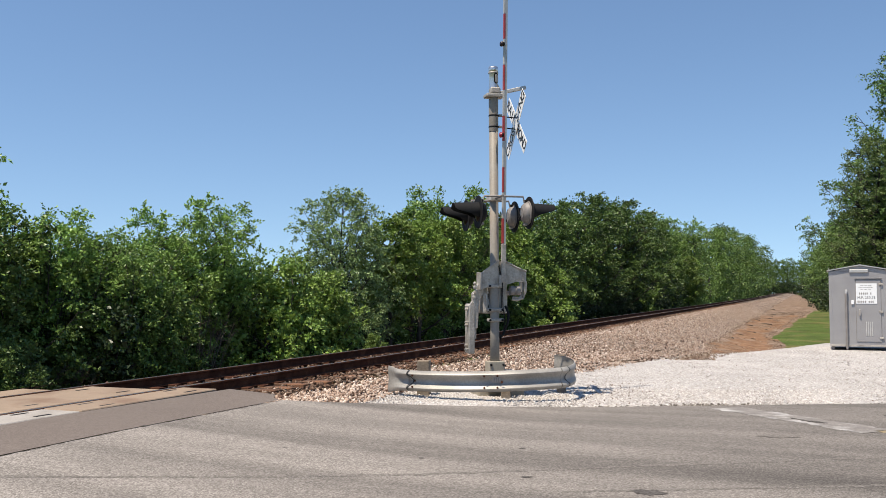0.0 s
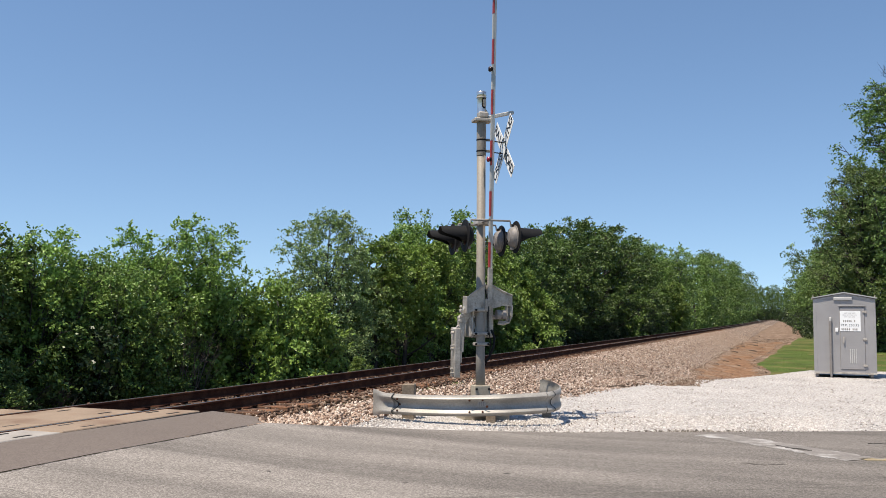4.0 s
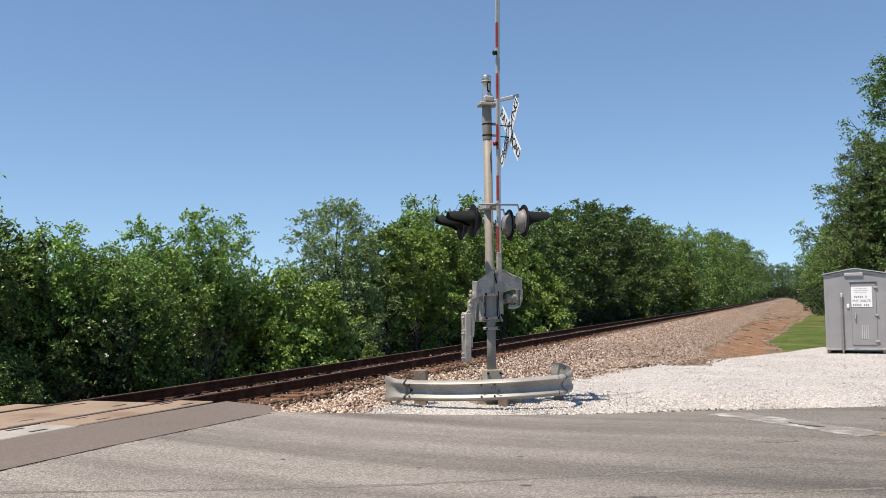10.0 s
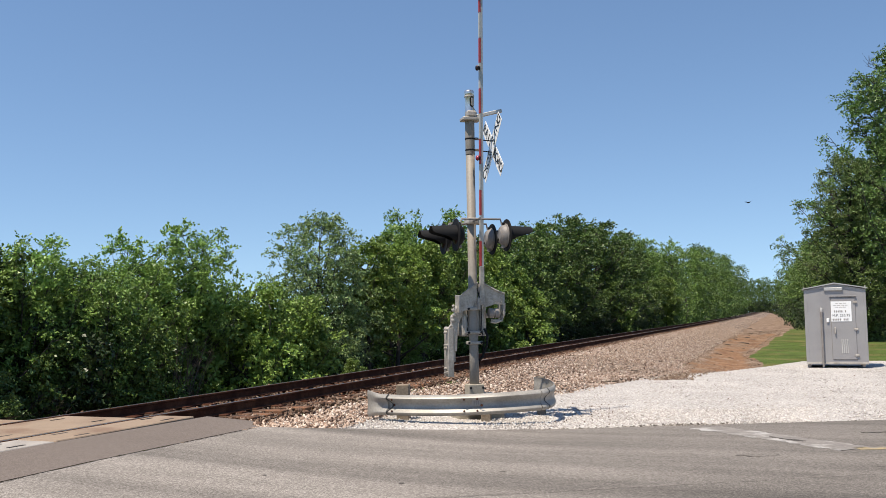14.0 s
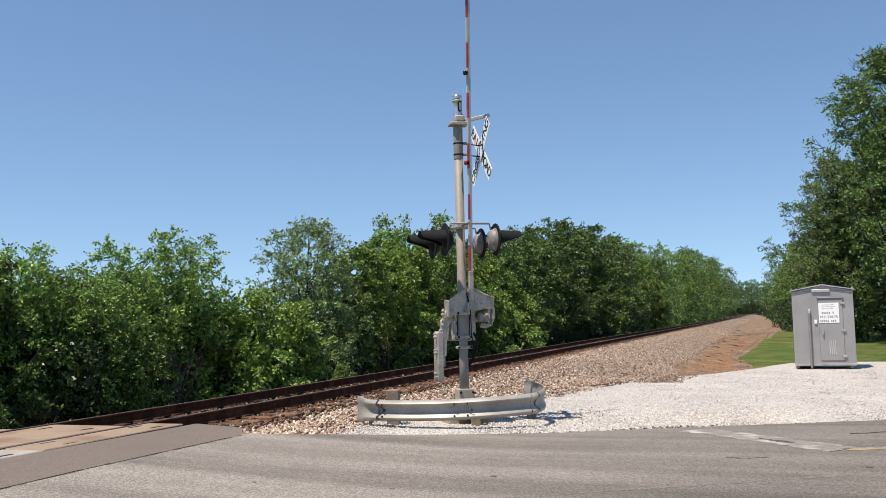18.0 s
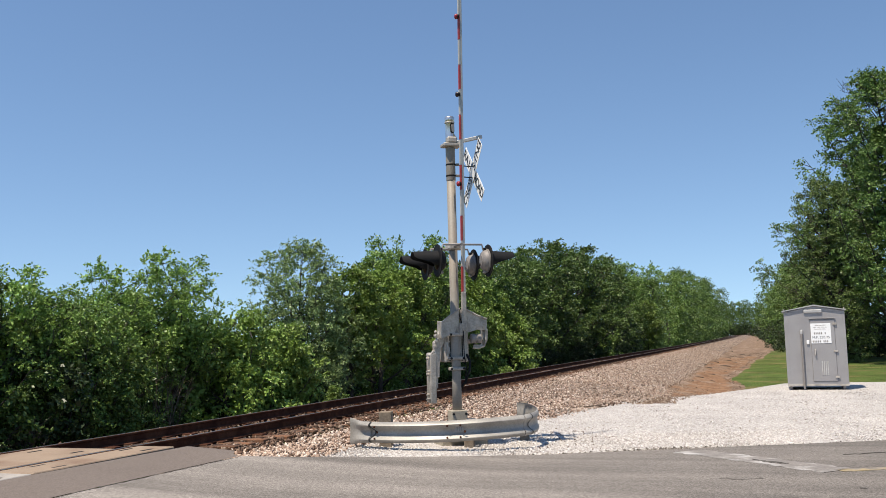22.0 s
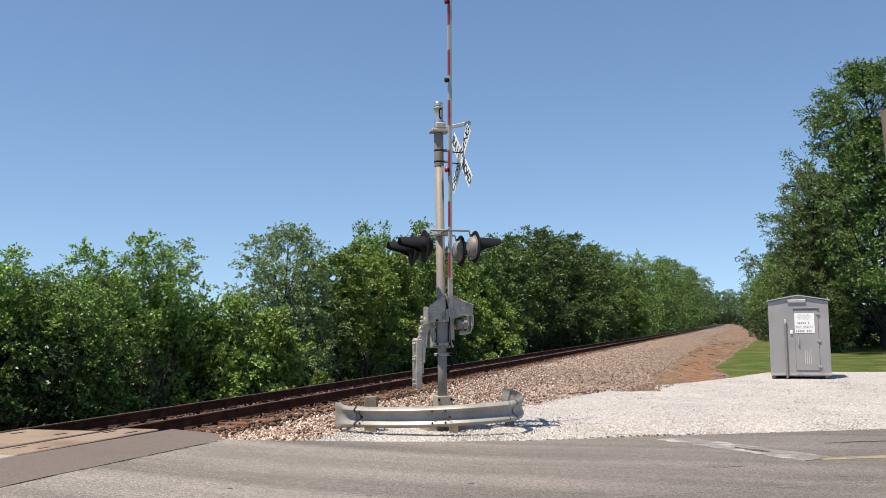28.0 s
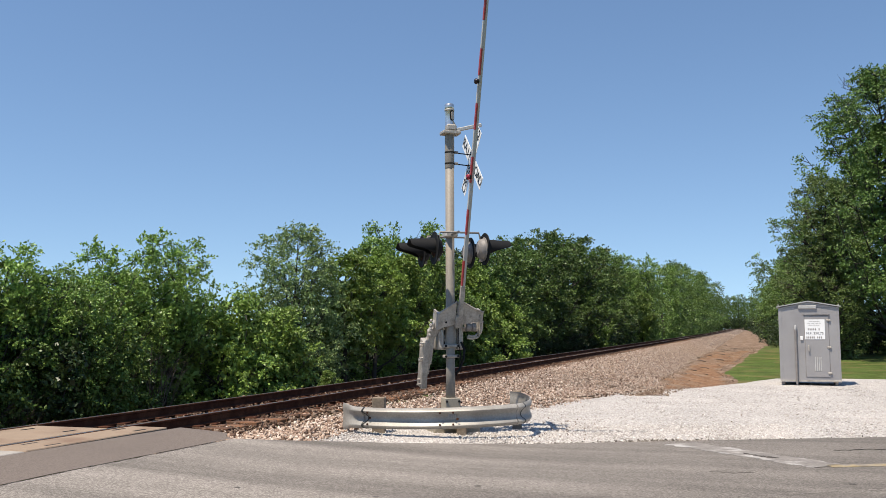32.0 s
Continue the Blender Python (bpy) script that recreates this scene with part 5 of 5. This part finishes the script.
# the tall layer: x, y, scale, upright stretch
for model, x, y, s, sz in (
    (t_vase, -14.9, 11.1, 1.08, 1.0), (t_dark, -14.9, 13.9, 0.6, 1.0), (t_vase, -15.4, 15.0, 0.84, 1.0), (t_vase, -14.9, 15.6, 0.72, 1.0), (t_dark, -14.8, 16.2, 0.54, 1.0), (t_vase, -14.6, 16.6, 0.7, 1.0), (t_vase, -15.0, 17.9, 0.77, 1.0), (t_low, -15.0, 20.6, 0.52, 1.0), (t_low, -15.1, 22.4, 0.46, 1.0),
    (t_round, -15.7, 20.0, 0.66, 1.0), (t_low, -15.9, 17.2, 0.5, 1.0), (t_low, -16.2, 24.2, 0.5, 0.95), (t_low, -15.6, 26.6, 0.5, 1.0), (t_low, -16.4, 30.0, 0.62, 1.0),
    (t_yellow, -14.5, 33.8, 1.0, 1.0), (t_yellow, -14.7, 37.2, 1.05, 1.0), (t_vase, -15.5, 39.3, 1.36, 1.02), (t_dark, -15.0, 41.4, 0.85, 1.0), (t_yellow, -15.0, 47.6, 1.15, 1.0), (t_round, -15.4, 50.2, 1.12, 1.0), (t_dark, -15.7, 54.0, 1.1, 1.0),
    (t_round, -14.3, 44.0, 0.78, 1.0), (t_yellow, -14.0, 50.5, 0.9, 1.0), (t_dark, -15.9, 58.0, 1.12, 1.0),
    (k_dark, -15.9, 62.0, 0.98, 1.0), (k_dark, -15.8, 67.0, 1.0, 1.0), (k_dark, -15.8, 79.0, 1.2, 1.0), (k_dark, -16.4, 94.0, 1.24, 1.0), (k_round, -16.4, 102.0, 1.2, 1.0),
    (k_dark, -16.6, 111.0, 1.22, 1.0), (t_vase, -16.2, 121.0, 2.3, 1.0), (k_round, -16.6, 124.0, 1.16, 1.0), (k_dark, -16.8, 133.0, 1.16, 1.0),
    (f_round, -15.4, 164.0, 1.16, 1.0), (f_round, -15.2, 176.0, 1.22, 1.0), (f_dark, -15.8, 190.0, 1.3, 1.0), (f_round, -15.6, 206.0, 1.36, 1.0), (f_dark, -16, 226, 1.42, 1.0), (f_round, -16, 250, 1.5, 1.0), (f_dark, -16, 280, 1.52, 1.0), (f_dark, -16, 315, 1.55, 1.0), (f_round, -16, 355, 1.55, 1.0),
):
    place(model, x, y, s, sz, rt.uniform(0, 360))
# the low layer under their crowns, its shade put into the dark leaf colour
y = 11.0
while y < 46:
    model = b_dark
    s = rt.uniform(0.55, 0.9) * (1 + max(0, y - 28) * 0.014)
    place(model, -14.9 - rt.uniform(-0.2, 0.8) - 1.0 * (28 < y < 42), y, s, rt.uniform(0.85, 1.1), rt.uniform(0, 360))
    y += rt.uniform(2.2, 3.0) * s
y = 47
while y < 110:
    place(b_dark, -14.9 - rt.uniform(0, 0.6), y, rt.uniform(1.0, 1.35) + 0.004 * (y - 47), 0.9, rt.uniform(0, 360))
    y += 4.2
# bushes that stand out in the sun
for model, x, y, s in ((b_bright, -13.3, 23.5, 0.95), (b_bright, -13.25, 24.3, 0.75), (b_mid, -13.1, 12.3, 0.5), (b_bright, -13.0, 26.6, 0.3), (b_bright, -13.7, 45.0, 1.25), (b_bright, -13.6, 50.5, 1.3), (b_bright, -14.2, 118.0, 2.2)):
    place(model, x, y, s, 1.0, rt.uniform(0, 360))
# bare grey twigs caught in the hedge
for x, y, h in ((-14.0, 18.6, 2.6), (-14.1, 19.6, 2.2), (-14.1, 14.6, 1.6), (-14.3, 29.8, 2.0)):
    brush = thing("dead_brush", pose(x, y, float(terrain(x, y)), 0, 0, rt.uniform(0, 360)), "tangle of bare grey twigs among the bushes", "brush", WOODS)
    for k in range(14):
        a, lean = rt.uniform(0, 6.28), rt.uniform(0.1, 0.5)
        tip = Vector((math.cos(a) * lean, math.sin(a) * lean, rt.uniform(0.6, 1.0))) * h
        root = Vector((rt.uniform(-0.3, 0.3), rt.uniform(-0.3, 0.3), -0.05))
        mid = root.lerp(tip, 0.5) + Vector((rt.uniform(-0.1, 0.1), rt.uniform(-0.1, 0.1), 0.1)) * h * 0.5
        stem = tube([root, mid, tip], [0.016, 0.011, 0.004], 4)
        for q in range(4):
            b0 = mid.lerp(tip, rt.uniform(0.0, 0.8))
            tube([b0, b0 + Vector((rt.uniform(-0.35, 0.35), rt.uniform(-0.35, 0.35), rt.uniform(0.05, 0.4)))], [0.006, 0.002], 4, stem)
        part("twig", stem, M_TWIG, brush)
# a second row far in, that closes the view between the trunks
y = 9
while y < 100:
    place(rt.choice((f_dark, f_dark, f_round)), -19.5 - rt.uniform(0, 2), y, rt.uniform(0.27, 0.33) + 0.0045 * max(0, y - 30), 1.0, rt.uniform(0, 360))
    y += 3.6 + 0.05 * y

# tall trees on the far side of the lawn
r_big = tree("broadleaf_tree", pose(9.6, 73, -0.45), "very tall dense green tree at the edge of the lawn", FAR_TREES, seed=41, h=21.2, r=10.4, counts=(110, 12, 9, 7), leaf=0.178, material=M_LEAF_R, crown="cone", base=0.27, rise=0.5, twig=0.6, lobes=0.2, core=0.3, trunk=0.011)
tree("broadleaf_tree", pose(4.8, 68, -0.5), "soft grey-green tree with feathery leaves at the edge of the lawn", FAR_TREES, seed=43, h=12.6, r=3.1, counts=(60, 10, 10, 7), leaf=0.12, material=M_LEAF_F, crown="oval", base=0.03, rise=0.6, twig=0.5, lobes=0.05)
tr = random.Random(8)
for k in range(9):
    a = radians(tr.uniform(150, 230))
    z = tr.uniform(15.0, 19.6)
    p0 = Vector((math.cos(a), math.sin(a), 0)) * (1.2 + 0.42 * (20.5 - z)) + Vector((0, 0, z))
    p1 = p0 + Vector((math.cos(a) * tr.uniform(0.8, 1.7), math.sin(a) * 0.8, tr.uniform(0.5, 1.4)))
    twig = tube([p0 * 0.6 + Vector((0, 0, 0.4 * z)), p0.lerp(p1, 0.5) + Vector((0, 0, 0.1)), p1], [0.03, 0.018, 0.007], 4)
    for q in range(5):
        b0 = p0.lerp(p1, tr.uniform(0.4, 0.9))
        tube([b0, b0 + Vector((tr.uniform(-0.7, 0.3), tr.uniform(-0.3, 0.3), tr.uniform(0.3, 0.9)))], [0.012, 0.005], 4, twig)
    part("dead_twig", twig, M_BARK, r_big, "bare grey dead twig")
for model, x, y, s, sz in ((k_dark, 10.6, 56, 1.2, 1.0), (k_dark, 14.5, 87, 1.5, 1.0), (k_dark, 4.4, 82, 1.05, 0.95), (k_dark, 4.6, 108, 0.95, 0.9), (k_dark, 4.6, 95, 0.85, 0.9), (f_dark, 13, 90, 1.1, 1.0), (f_round, 21, 84, 1.2, 1.0), (f_dark, 9, 96, 1.1, 1.0), (f_dark, 30, 80, 1.2, 1.0)):
    place(model, x, y, s, sz, rt.uniform(0, 360))
# understory in the same leaves, coloured dark for the shade below the crowns
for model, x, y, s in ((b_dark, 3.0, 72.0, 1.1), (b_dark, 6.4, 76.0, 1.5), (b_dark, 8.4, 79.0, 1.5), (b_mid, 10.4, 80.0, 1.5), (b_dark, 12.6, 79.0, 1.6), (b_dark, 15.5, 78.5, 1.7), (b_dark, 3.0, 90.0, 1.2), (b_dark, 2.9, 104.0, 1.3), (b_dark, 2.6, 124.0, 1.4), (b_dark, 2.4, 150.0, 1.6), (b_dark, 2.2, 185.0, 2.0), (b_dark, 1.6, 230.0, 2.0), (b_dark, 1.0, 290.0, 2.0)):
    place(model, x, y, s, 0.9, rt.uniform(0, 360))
y = 122
while y < 420:
    place(rt.choice((f_round, f_dark, f_dark)), 4.2 + rt.uniform(0, 1.2), y, rt.uniform(0.85, 1.1), 1.0, rt.uniform(0, 360))
    y += rt.uniform(8, 11) + max(0, y - 150) * 0.06
# the wood that closes the far end of the line
for k in range(12):
    place(f_dark if k % 3 else f_round, -22 + 2.5 * k + rt.uniform(-0.8, 0.8), 430 + 14 * (k % 3), rt.uniform(1.22, 1.36) + 0.03 * max(0, 4 - k), 1.0, rt.uniform(0, 360))
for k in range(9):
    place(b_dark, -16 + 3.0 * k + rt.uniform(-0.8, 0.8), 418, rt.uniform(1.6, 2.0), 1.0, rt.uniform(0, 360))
# ---- loose stone, ties and other small repeats ----
def stone_cloud(name, rs, pts, lo, hi, material, label, category, flat=0.55):
    """Many rough six-sided stones in one mesh."""
    n = len(pts)
    cube = np.array([(x, y, z) for x in (-1, 1) for y in (-1, 1) for z in (-1, 1)], float) * 0.5
    size = rs.uniform(lo, hi, n)
    v = cube[None] * (1 + rs.uniform(-0.5, 0.42, (n, 8, 3))) * size[:, None, None] * np.stack([rs.uniform(0.85, 1.75, n), rs.uniform(0.6, 1.1, n), flat * rs.uniform(0.7, 1.2, n)], 1)[:, None]
    q = rs.normal(size=(n, 4))
    q /= np.linalg.norm(q, axis=1)[:, None]
    w, x, y, z = q.T
    R = np.stack([1 - 2 * (y * y + z * z), 2 * (x * y - z * w), 2 * (x * z + y * w), 2 * (x * y + z * w), 1 - 2 * (x * x + z * z), 2 * (y * z - x * w), 2 * (x * z - y * w), 2 * (y * z + x * w), 1 - 2 * (x * x + y * y)], 1).reshape(n, 3, 3)
    v = np.einsum("nij,nkj->nki", R, v) + pts[:, None]
    f = np.array([(0, 1, 3, 2), (4, 6, 7, 5), (0, 4, 5, 1), (2, 3, 7, 6), (0, 2, 6, 4), (1, 5, 7, 3)])
    faces = (np.arange(n)[:, None, None] * 8 + f[None]).reshape(-1, 4)
    return tagged(new(name, quads_mesh(name, v.reshape(-1, 3), faces, material)), label, category, kind="stuff")


rs = np.random.RandomState(12)
n = 56000
px, py = rs.uniform(-8.12, -2.6, n), 11.3 + 95 * rs.uniform(0, 1, n) ** 2.6
ok = (px < np.interp(py, BALLAST_Y, BALLAST_X) + np.where(py < 16, 0.12, 0.16) * rs.normal(size=n)) & (py > road_edge(px) + 0.03) & (earth_in(px, py) < 1.6 * rs.uniform(0, 1, n) ** 2.5)
px, py = px[ok], py[ok]
near = 0.88 - 0.16 * smoothstep(15, 30, py)
pz = terrain(px, py) + 0.005 + 0.055 * rs.uniform(0, 1, len(px)) ** 1.5 - 0.045 * (px < -7.78)
stone_cloud("ballast_stones", rs, np.stack([px, py, pz], 1), 0.02 * near, 0.06 * near, M_STONE, "loose pinkish crushed stones of the track bed", "ballast")
n = 15000
px, py = rs.uniform(-7.7, -1.0, n), 34 + 200 * rs.uniform(0, 1, n) ** 1.6
ok = (ballast_in(px, py) > -0.2) & (earth_in(px, py) < 0.35)
px, py = px[ok], py[ok]
stone_cloud("bank_stones", rs, np.stack([px, py, terrain(px, py) + 0.03], 1), 0.022, 0.06, M_STONE, "loose pinkish stones on the far bank", "ballast")
n = 9500
px, py = rs.uniform(-11.4, -7.5, n), 11.9 + 60 * rs.uniform(0, 1, n) ** 1.3
stone_cloud("track_stones", rs, np.stack([px, py, rs.uniform(-0.02, 0.03, n) + grade(py)], 1), 0.025, 0.06, M_BROWN_STONE, "rust-brown stones lying between the ties", "ballast")
n = 20000
px, py = rs.uniform(-5.0, 0.8, n), 23.5 + 80 * rs.uniform(0, 1, n) ** 1.5
ok = (earth_in(px, py) > -0.25) & (rs.uniform(0, 1, n) > 0.3)
px, py = px[ok], py[ok]
stone_cloud("scattered_stones", rs, np.stack([px, py, terrain(px, py) + 0.034], 1), 0.012, 0.04, M_EARTH_STONE, "loose stones strewn over bare earth", "ballast")
n = 17000
px = np.concatenate([rs.uniform(-6.9, 9, n), rs.uniform(-6.2, 0.5, 9000)])
py = road_edge(px) - 0.06 + np.concatenate([15 * rs.uniform(0, 1, n) ** 1.7, 2.6 * rs.uniform(0, 1, 9000)])
ok = px > np.interp(py, BALLAST_Y, BALLAST_X) - 0.4
px, py = px[ok], py[ok]
stone_cloud("gravel_stones", rs, np.stack([px, py, terrain(px, py) + 0.02], 1), 0.01, 0.03, M_WHITE_STONE, "loose pale limestone chips", "gravel")

# darker chips swept along the road's edge, and brown ones strayed on to the pale gravel
n = 1500
px = np.concatenate([rs.normal(-1.35, 0.42, n), rs.uniform(-3.6, 3.5, 700)])
py = road_edge(px) + np.abs(rs.normal(size=len(px))) * 0.13 - 0.02
stone_cloud("edge_chips", rs, np.stack([px, py, terrain(px, py) + 0.028], 1), 0.014, 0.034, M_DARK_STONE, "dark dusty stone chips along the edge of the road", "gravel")
n = 190
px, py = np.concatenate([rs.normal(-3.0, 0.3, 130), rs.uniform(-3.6, 3.0, n - 130)]), np.concatenate([rs.normal(14.8, 1.0, 130), rs.uniform(13.5, 26, n - 130)])
ok = (py > road_edge(px) + 0.1) & (px > np.interp(py, BALLAST_Y, BALLAST_X) - 0.2)
px, py = px[ok], py[ok]
stone_cloud("stray_stones", rs, np.stack([px, py, terrain(px, py) + 0.035], 1), 0.006, 0.018, M_BROWN_STONE, "brown stones strayed on to the pale gravel", "ballast")

tie = bpy.data.meshes.new("tie")
tb = box(-1.4, 1.4, -0.11, 0.11, -0.17, 0, 0.012)
tb.to_mesh(tie)
tb.free()
tie.materials.append(M_TIE)
plate_me = bpy.data.meshes.new("tie_plate")
tb = box(-0.17, 0.17, -0.09, 0.09, 0, 0.018)
tb.to_mesh(plate_me)
tb.free()
plate_me.materials.append(M_RUST)
for k in range(220):
    t = part("tie", tie, None, track)
    at = 11.62 + 0.53 * k + rt.uniform(-0.07, 0.07)
    t.location = (rt.uniform(-0.04, 0.1), at, float(grade(at)) + TIE_TOP + (rt.uniform(-0.005, 0.02) if k < 6 else rt.uniform(-0.045, 0.006)))
    t.rotation_euler = (0, 0, rt.uniform(-0.012, 0.012))
    if k < 70:
        for x in (0.72, -0.72):
            p = part("tie_plate", plate_me, None, t)
            p.location = (x, 0, 0.003)

# grass on the lawn behind the pad
n = 34000
px, py = rs.uniform(-3, 12, n), 27 + 45 * rs.uniform(0, 1, n) ** 1.3
ok = (py > np.interp(px, PAD_X, PAD_Y) + 0.3) & (earth_in(px, py) < 0.15)
px, py = px[ok], py[ok]
a, hgt = rs.uniform(0, 6.28, len(px)), rs.uniform(0.006, 0.02, len(px))
base = np.stack([px, py, terrain(px, py) - 0.03], 1)
side = np.stack([np.cos(a), np.sin(a), 0 * a], 1) * 0.02
lean = np.stack([rs.normal(size=len(px)) * 0.4, rs.normal(size=len(px)) * 0.4, np.ones(len(px))], 1) * hgt[:, None]
v = np.stack([base - side, base + side, base + side * 0.3 + lean, base - side * 0.3 + lean], 1).reshape(-1, 3)
tagged(new("grass", quads_mesh("grass", v, np.arange(len(v)).reshape(-1, 4), M_BLADE)), "short green grass behind the gravel pad", "grass", kind="stuff")

# sticks by the pad; the long ones up the bank are added as erosion streaks
for x, y, l, a in ((-3.85, 21.9, 0.55, 8), (-3.3, 26.8, 0.5, 25), (-3.6, 28.6, 0.4, 60), (-4.6, 30.5, 0.5, -20), (-3.9, 66, 2.7, 100), (-3.4, 72, 2.5, 103), (-2.6, 78, 3.1, 97), (-3, 92, 3.7, 103), (-2, 98, 3.4, 99), (-1.6, 84, 2.4, 99), (-3.6, 112, 4.1, 100), (-2.2, 58, 1, 100), (-3.2, 50, 1.2, 112), (-2.8, 54, 1.5, 108), (-3.3, 62, 2.2, 100), (-2.4, 66, 2.7, 102), (-2, 71, 2.4, 97), (-2.9, 85, 3.1, 99), (-1.2, 90, 2.7, 97), (-3.3, 46, 0.8, 100), (-2.5, 48, 0.7, 120)):
    st = thing("fallen_stick", pose(x, y, float(terrain(x, y)) + 0.05, 0, 0, a), "dark stick on the bank, standing in for an erosion streak where long", "stick", "sticks along the bank")
    bend = rt.uniform(-0.1, 0.1) * l
    part("stem", tube([(-l / 2, 0, 0), (0, bend, 0.02), (l / 2, 0, 0)], [0.012 + 0.008 * l, 0.012 + 0.007 * l, 0.006], 6), M_STICK_STREAK, st)
    part("twig", tube([(0, bend, 0.02), (l * 0.25, bend + 0.14 * l, 0.03)], [0.014, 0.006], 5), M_STICK_STREAK, st)
# ---- what moves ----
def motions():
    # the gate stands raised and begins to come down near the end
    rows = [(0.0, 2.7), (30.2, 2.7), (30.45, 2.8), (30.6, 3.3), (31.0, 7.2), (31.3, 9.9), (31.6, 12.3), (31.8, 14.2), (32.0, 16.3)]
    walk(gate, [(t, pose(*PIVOT, a, 0, 0)) for t, a in rows])

    # a bird crosses the sky, rests in the trees and comes back
    flight = [
        (0, -26, 70, 2),
        (4.3, -26, 70, 2),
        (5.5, -4.78, 59.81, 6.77),
        (5.7, -2.57, 59.95, 6.73),
        (6, -0.23, 60, 6.62),
        (6.5, 6.5, 60, 9),
        (7.5, 8, 58, 8),
        (12.2, 8, 58, 8.5),
        (12.8, 0.79, 61.99, 9.08),
        (13, 0.47, 61, 8.82),
        (13.5, -0.6, 60, 8.64),
        (14, -1.65, 59.98, 8.51),
        (14.5, -2.72, 61.94, 8.55),
        (16.2, -19, 100, 5),
        (21, -17, 112, 4.5),
        (22.4, -8.95, 109.64, 9.65),
        (23, -7, 109.78, 9.89),
        (23.6, -5.59, 109.86, 10.11),
        (24.2, -5, 111.89, 10.16),
        (25, -3.54, 114.95, 9.93),
        (27, 5, 112, 6),
        (32, 5, 112, 6),
    ]
    walk(bird, [(t, pose(x, y, z, 0, 0, 0)) for t, x, y, z in flight])
    # its wings beat
    for wing, side in ((wing_a, 1), (wing_b, -1)):
        walk(wing, [(k * 0.2, pose(side * 0.02, 0, 0.02, 0, side * (28 if k % 2 else -22), 0)) for k in range(161)])


motions()
